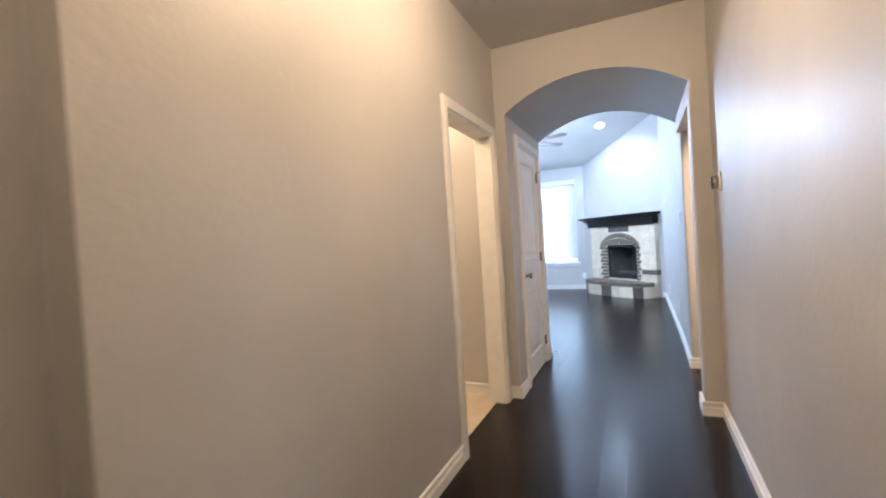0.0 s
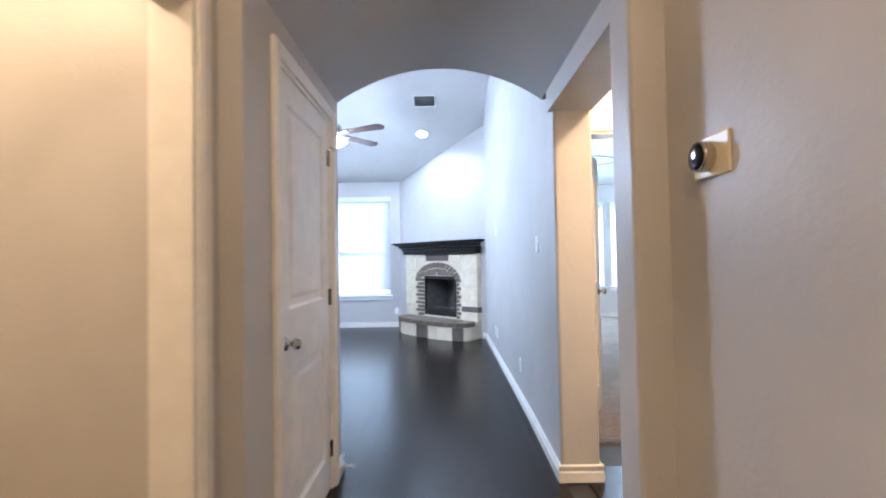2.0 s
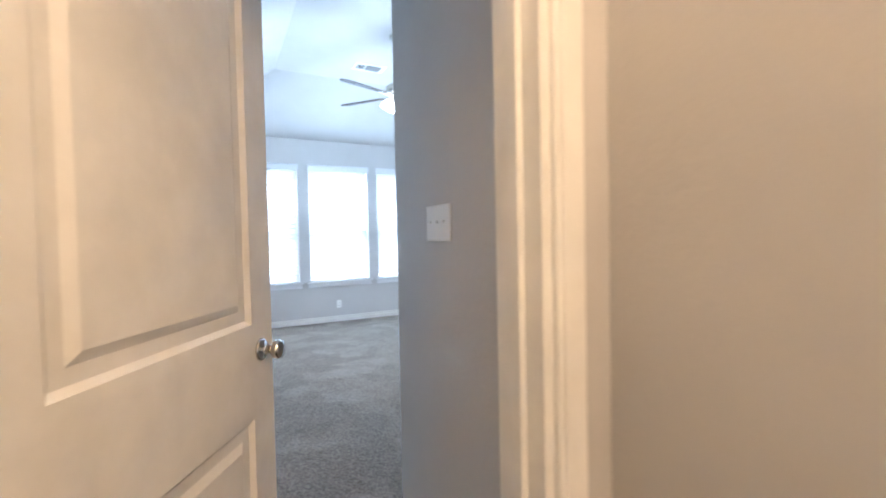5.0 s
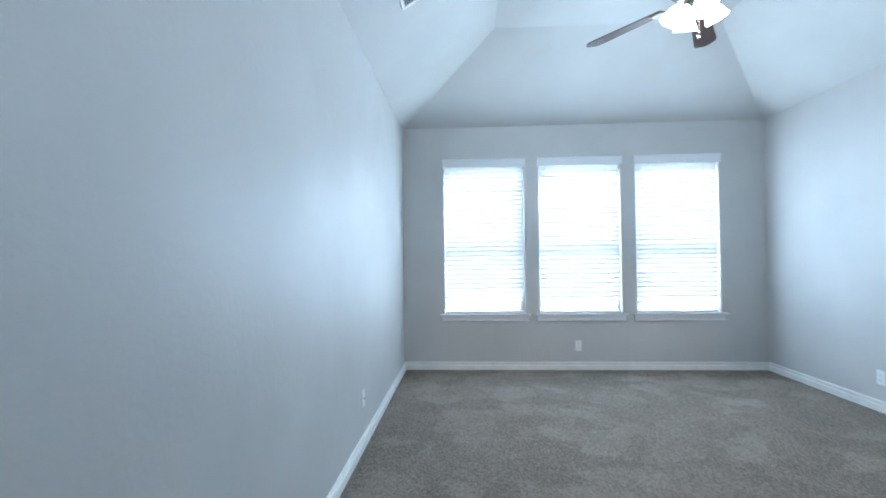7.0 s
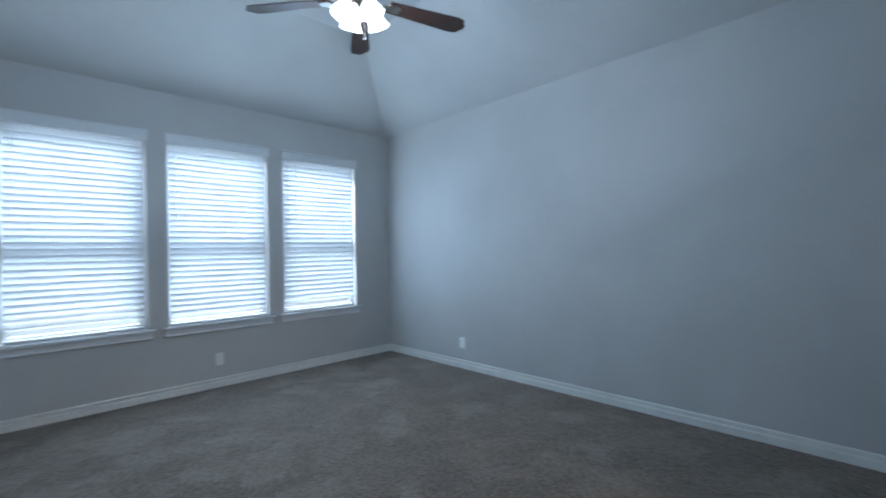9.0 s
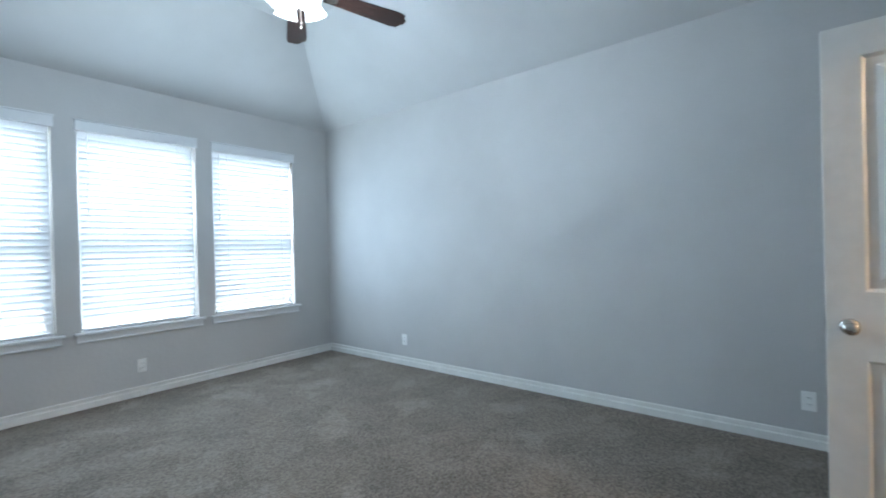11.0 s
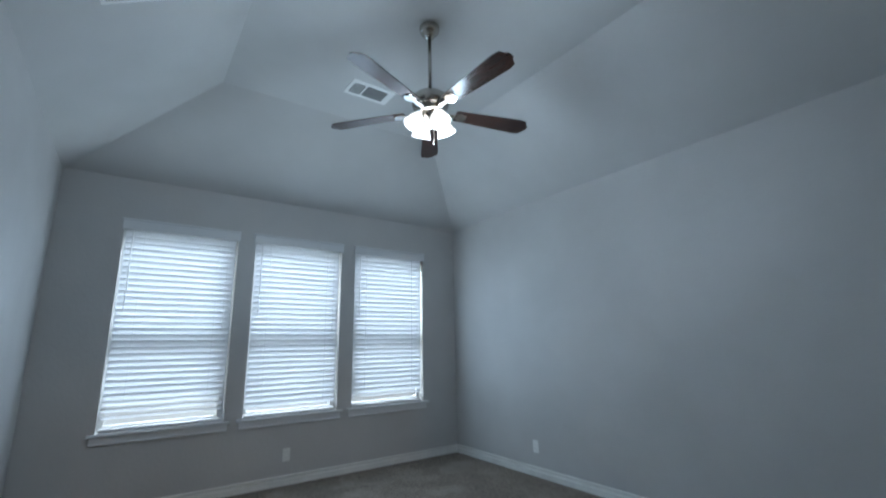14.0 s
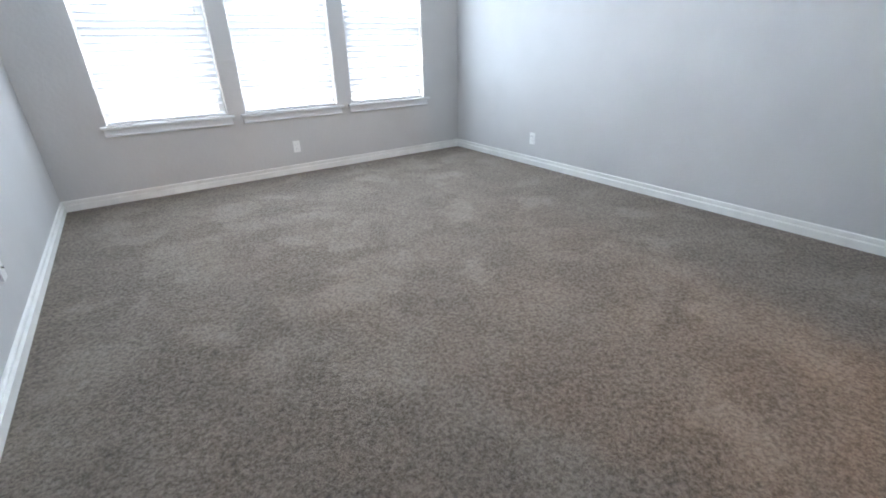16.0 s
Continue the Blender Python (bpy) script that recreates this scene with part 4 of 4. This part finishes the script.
# spring door stop screwed to the baseboard beside the passage door
stp = thing("spring_door_stop", pose(PASS_L + 0.014, 4.80, 0.055, 0, 90, 0), "white spring door stop screwed to the baseboard", "door stop")
part("base", lathe(bmesh.new(), [(0.011, 0.0), (0.011, 0.006), (0.006, 0.012)], 14), PLASTIC, stp, "", True)
part("spring", lathe(bmesh.new(), [(0.0055 + 0.0015 * (k % 2), 0.010 + 0.0028 * k) for k in range(20)], 12), PLASTIC, stp)
part("tip", lathe(bmesh.new(), [(0.008, 0.062), (0.009, 0.066), (0.009, 0.074), (0.006, 0.078)], 14), PLASTIC, stp, "rubber tip", True)

# ---- corner fireplace; own axes: x along the face, -y into the room
FIRE = Matrix.Translation((DIAG_A.x, DIAG_A.y, 0)) @ Matrix.Rotation(math.atan2(DU.y, DU.x), 4, "Z")
fp = thing("fireplace", FIRE, "corner fireplace of cream limestone and brown brick with a black mantel", "fireplace")
F0, F1, OP0, OP1, OPZ0, OPZ1, FACE, FTOP = 0.25, 1.93, 0.73, 1.475, 0.30, 0.965, -0.10, 1.335
bm = bmesh.new()
box(bm, F0 + 0.012, OP0, FACE + 0.012, -0.002, 0, FTOP)
box(bm, OP1, F1 - 0.012, FACE + 0.012, -0.002, 0, FTOP)
box(bm, OP0, OP1, FACE + 0.012, -0.002, OPZ1, FTOP)
box(bm, OP0, OP1, FACE + 0.012, -0.002, 0, OPZ0)
part("mortar_bed", bm, MORTAR, fp, "pale mortar")


def block(name, mat, x0, x1, z0, z1, y0=FACE, depth=0.06, gap=0.006, parent=fp):
    """A squared stone with broken edges and a slightly uneven face."""
    w, hgt = x1 - x0 - gap, z1 - z0 - gap
    bm = boxed(-w / 2, w / 2, 0, depth, -hgt / 2, hgt / 2, min(0.008, 0.2 * min(w, hgt)), 1)
    for v in bm.verts:
        v.co += Vector((random.uniform(-1, 1), random.uniform(-1, 1), random.uniform(-1, 1))) * 0.0022
    return part(name, bm, mat, parent, "", False, pose((x0 + x1) / 2, y0 + random.uniform(-0.006, 0.004), (z0 + z1) / 2))


HTOP = 0.27
BL0, BR1 = 0.50, 1.58      # outer edges of the brick surround
for x0, x1, rows in ((F0, BL0, (HTOP, 0.47, 0.74, 1.04, FTOP)), (BR1, F1, (HTOP, 0.40, 0.49, 0.80, 1.03, FTOP))):
    for k, (za, zb) in enumerate(zip(rows, rows[1:])):
        brown = x0 == BR1 and k == 1
        block("brown_stone" if brown else "limestone_block", BROWNSTONE if brown else LIMESTONE, x0, x1, za, zb)
# side return of the right-hand pier
rows = (HTOP, 0.40, 0.49, 0.80, 1.03, FTOP)
for k, (za, zb) in enumerate(zip(rows, rows[1:])):
    bm = boxed(-0.004, 0.006, FACE + 0.05, -0.003, za + 0.003, zb - 0.003, 0.002, 1)
    part("return_stone", bm, BROWNSTONE if k in (1,) else LIMESTONE, fp, "", False, pose(F1 - 0.007, 0, 0))
ACX, ARZ = (BL0 + BR1) / 2, 0.86
AR0, AR1 = 0.245, 0.335   # rise of the inner and outer edge of the brick arch over ARZ
AHW0, AHW1 = 0.42, 0.535
for x0, x1, brown in ((BL0, 0.78, False), (0.78, 1.31, True), (1.31, BR1, False)):
    block("brown_stone" if brown else "limestone_block", BROWNSTONE if brown else LIMESTONE, x0, x1, 1.215, FTOP)
# spandrel stones beside the arch
for x0, x1, za, zb in ((BL0, BL0 + 0.13, 1.08, 1.21), (BR1 - 0.13, BR1, 1.08, 1.21), (BL0 + 0.13, BL0 + 0.26, 1.165, 1.21), (BR1 - 0.26, BR1 - 0.13, 1.165, 1.21)):
    block("limestone_block", LIMESTONE, x0, x1, za, zb, FACE + 0.012)
# brick arch ring
NA = 15
for k in range(NA):
    a0, a1 = math.pi * (0.06 + 0.88 * k / NA), math.pi * (0.06 + 0.88 * (k + 1) / NA)
    bm = bmesh.new()
    g = 0.022
    quad = [(AHW0, AR0, a0 + g), (AHW1, AR1, a0 + g), (AHW1, AR1, a1 - g), (AHW0, AR0, a1 - g)]
    pts = [(ACX + hw * math.cos(a), ARZ + rz * math.sin(a)) for hw, rz, a in quad]
    c = Vector((sum(p[0] for p in pts) / 4, sum(p[1] for p in pts) / 4))
    f = [bm.verts.new((p[0] - c.x, 0, p[1] - c.y)) for p in pts]
    b = [bm.verts.new((p[0] - c.x, 0.06, p[1] - c.y)) for p in pts]
    bm.faces.new(f)
    bm.faces.new(b[::-1])
    for i in range(4):
        j = (i + 1) % 4
        bm.faces.new((f[i], f[j], b[j], b[i]))
    part("arch_brick", bm, BRICK, fp, "", False, pose(c.x, FACE - 0.006 + random.uniform(-0.003, 0.003), c.y))
# brick infill of the arch, laid slanting to a centre joint
for side in (-1, 1):
    for k in range(7):
        x = ACX + side * (0.03 + 0.055 * k)
        lim = AR0 * math.sqrt(max(0.02, 1 - ((x - ACX) / AHW0) ** 2)) + ARZ - OPZ1
        ln = max(0.035, lim * 0.88)
        bm = boxed(-0.025, 0.025, 0, 0.05, -ln / 2, ln / 2, 0.003, 1)
        part("infill_brick", bm, BRICK, fp, "", False, pose(x, FACE + 0.004, OPZ1 + ln / 2 + 0.006, 0, side * -9, 0))
# toothed brick jambs
z, k = HTOP, 0
while z < ARZ + 0.10:
    hgt = 0.066
    wl, wr = (0.215, 0.105) if k % 2 else (0.165, 0.07)
    block("jamb_brick", BRICK, OP0 - wl, OP0, z, z + hgt, FACE - 0.012, 0.09, 0.016)
    block("jamb_brick", BRICK, OP1, OP1 + wr, z, z + hgt, FACE - 0.012, 0.09, 0.016)
    z, k = z + hgt, k + 1
# firebox
fb = bmesh.new()
fx0, fx1, fy, fz0, fz1 = OP0, OP1, 0.36, OPZ0, OPZ1
bx = 0.14
quads = [((fx0, FACE + 0.02, fz0), (fx1, FACE + 0.02, fz0), (fx1 - bx, fy, fz0), (fx0 + bx, fy, fz0)),
         ((fx0, FACE + 0.02, fz1), (fx0 + bx, fy, fz1 - 0.1), (fx1 - bx, fy, fz1 - 0.1), (fx1, FACE + 0.02, fz1)),
         ((fx0, FACE + 0.02, fz0), (fx0 + bx, fy, fz0), (fx0 + bx, fy, fz1 - 0.1), (fx0, FACE + 0.02, fz1)),
         ((fx1, FACE + 0.02, fz0), (fx1, FACE + 0.02, fz1), (fx1 - bx, fy, fz1 - 0.1), (fx1 - bx, fy, fz0)),
         ((fx0 + bx, fy, fz0), (fx1 - bx, fy, fz0), (fx1 - bx, fy, fz1 - 0.1), (fx0 + bx, fy, fz1 - 0.1))]
for q in quads:
    fb.faces.new([fb.verts.new(p) for p in q])
part("firebox", fb, REFRACTORY, fp, "sooty grey refractory firebox")
bm = bmesh.new()
t = 0.035
box(bm, OP0, OP0 + t, FACE + 0.005, FACE + 0.03, OPZ0, OPZ1, 0.003, 1)
box(bm, OP1 - t, OP1, FACE + 0.005, FACE + 0.03, OPZ0, OPZ1, 0.003, 1)
box(bm, OP0 + t, OP1 - t, FACE + 0.005, FACE + 0.03, OPZ1 - 0.05, OPZ1, 0.003, 1)
box(bm, OP0 + t, OP1 - t, FACE + 0.005, FACE + 0.03, OPZ0, OPZ0 + 0.09, 0.003, 1)
part("firebox_frame", bm, SOOT, fp, "black metal surround")
grate = bmesh.new()
for k in range(7):
    x = 0.88 + 0.07 * k
    box(grate, x, x + 0.012, 0.0, 0.24, OPZ0 + 0.10, OPZ0 + 0.112)
box(grate, 0.86, 1.33, 0.02, 0.035, OPZ0 + 0.088, OPZ0 + 0.10)
box(grate, 0.86, 1.33, 0.20, 0.215, OPZ0 + 0.088, OPZ0 + 0.10)
for x in (0.87, 1.31):
    for y in (0.02, 0.2):
        box(grate, x, x + 0.014, y, y + 0.014, OPZ0, OPZ0 + 0.088)
part("grate", grate, STEEL, fp, "dark steel log grate")
bm = boxed(0.86, 1.34, 0.05, 0.07, OPZ0 + 0.10, OPZ0 + 0.14, 0.008)
part("gas_log", bm, BROWNSTONE, fp, "charred gas log")

# mantel shelf with cove mouldings, deeper towards the top
mant = bmesh.new()
for (a, b, d, z0, z1, bv) in ((0.24, 1.94, 0.15, 1.335, 1.40, 0.006), (0.22, 1.96, 0.17, 1.40, 1.445, 0.012), (0.17, 2.01, 0.21, 1.445, 1.49, 0.016), (0.13, 2.05, 0.25, 1.49, 1.512, 0.006), (0.09, 2.08, 0.28, 1.512, 1.545, 0.008)):
    box(mant, a, b, -d, -0.012 if b < 2.0 else -0.09, z0, z1, bv)
part("mantel", mant, MANTEL, fp, "black-stained moulded wooden mantel")

# curved raised hearth
HC, HHALF, HEND, HMID = 1.115, 0.815, 0.26, 0.53


def hearth_y(x):
    t = (x - HC) / HHALF
    return -(HEND + (HMID - HEND) * math.sqrt(max(0.0, 1 - abs(t) ** 2.4)))


def hearth_slab(x0, x1, z0, z1, shrink, n=24):
    bm = bmesh.new()
    front = [(x0 + (x1 - x0) * k / n, hearth_y(x0 + (x1 - x0) * k / n) + shrink) for k in range(n + 1)]
    prism(bm, [(x0, FACE), *front, (x1, FACE)], z0, z1)
    return bm


part("hearth_core", hearth_slab(HC - HHALF + 0.012, HC + HHALF - 0.012, 0, HTOP - 0.008, 0.014), MORTAR, fp, "pale mortar")
edges = [0.30, 0.38, 0.50, 0.66, 0.97, 1.24, 1.44, 1.70, 1.86, 1.93]
kinds = [0, 1, 0, 0, 1, 0, 0, 1, 0]
for x0, x1, brown in zip(edges, edges[1:], kinds):
    part("hearth_stone", hearth_slab(x0 + 0.004, x1 - 0.004, 0.0, HTOP - 0.072, 0.0, 5), BROWNSTONE if brown else LIMESTONE, fp)
NB = 30
for k in range(NB):
    x0 = HC - HHALF + 2 * HHALF * k / NB
    x1 = HC - HHALF + 2 * HHALF * (k + 1) / NB
    bm = bmesh.new()
    g = 0.0085
    ya, yb = hearth_y(x0 + g), hearth_y(x1 - g)
    lip = 0.014
    ba, bb = min(FACE - 0.004, ya + 0.135), min(FACE - 0.004, yb + 0.135)
    prism(bm, [(x0 + g, ya - lip), (x1 - g, yb - lip), (x1 - g, bb), (x0 + g, ba)], HTOP - 0.066, HTOP + random.uniform(-0.003, 0.004))
    part("hearth_brick", bm, BRICK, fp)
for k in range(13):
    x0 = 0.325 + 0.12 * k
    for j in range(4):
        ya = -0.106 - 0.1 * j
        yb = max(ya - 0.091, max(hearth_y(x0), hearth_y(x0 + 0.104)) + 0.142)
        if ya - yb > 0.025 and x0 + 0.104 < HC + HHALF:
            part("hearth_brick", boxed(x0, x0 + 0.104, yb, ya, HTOP - 0.04, HTOP + random.uniform(-0.003, 0.003)), BRICK, fp)

# ---- dark plank floor: the nearest planks are pieces of their own
floor = bpy.data.objects["floor_hall"]
PW = 0.127


def plank_mesh(w, length):
    bm = bmesh.new()
    g, c = 0.0003, 0.0016
    lo = [(-w / 2 + g, -length / 2 + g), (w / 2 - g, -length / 2 + g), (w / 2 - g, length / 2 - g), (-w / 2 + g, length / 2 - g)]
    hi = [(x - math.copysign(c, x), y - math.copysign(c, y)) for x, y in lo]
    rings = [[bm.verts.new((x, y, z)) for x, y in ring] for ring, z in ((lo, -0.012), (lo, -0.0003), (hi, 0.0))]
    for a, b in zip(rings, rings[1:]):
        for i in range(4):
            j = (i + 1) % 4
            bm.faces.new((a[i], a[j], b[j], b[i]))
    bm.faces.new(rings[-1])
    return bm


LENGTHS = (0.62, 0.91, 1.22)
PLANKS = [mesh_of(plank_mesh(PW, ln), "plank", WOOD) for ln in LENGTHS]
rest = bmesh.new()
rng = random.Random(4)
placed = 0
col = 0
x = -4.65
while x < 2.57:
    y = -1.7 - rng.random()
    cx = x + PW / 2
    while y < 10.45:
        k = rng.randrange(3)
        ln = LENGTHS[k]
        y0, y1 = y, y + ln
        y = y1
        far_x = 1.44 if y1 > 5.25 or y1 < 2.9 else 2.57
        if y1 < -1.65 or y0 > 10.41 or (cx < -0.25 and y1 < 4.8) or cx > far_x + 0.06 or (cx > BACK_R and y0 > 5.2):
            continue
        if -0.3 < cx < 1.75 and y0 > 0.2 and y1 < 10.4 and placed < 290 and y1 < 5.25 or (-1.4 < cx < 1.5 and 5.2 <= y1 < 9.6 and placed < 290):
            p = new("plank", PLANKS[k])
            p.parent = floor
            p.location = (cx, (y0 + y1) / 2, rng.uniform(-0.0002, 0.0))
            placed += 1
        else:
            a, b = y0, y1
            if cx > BACK_R:
                b = min(b, 5.215)
            if b - a < 0.02:
                continue
            g = 0.0012
            box(rest, cx - PW / 2 + g, cx + PW / 2 - g, a + g, b - g, -0.012, 0.0)
    x += PW
tagged(part("planks", rest, WOOD, floor), "", "", "", "stuff")
part("threshold_strip", boxed(1.72, 2.43, 5.20, 5.235, -0.01, 0.006, 0.003, 1), MANTEL, floor, "dark wooden transition strip to the carpet")
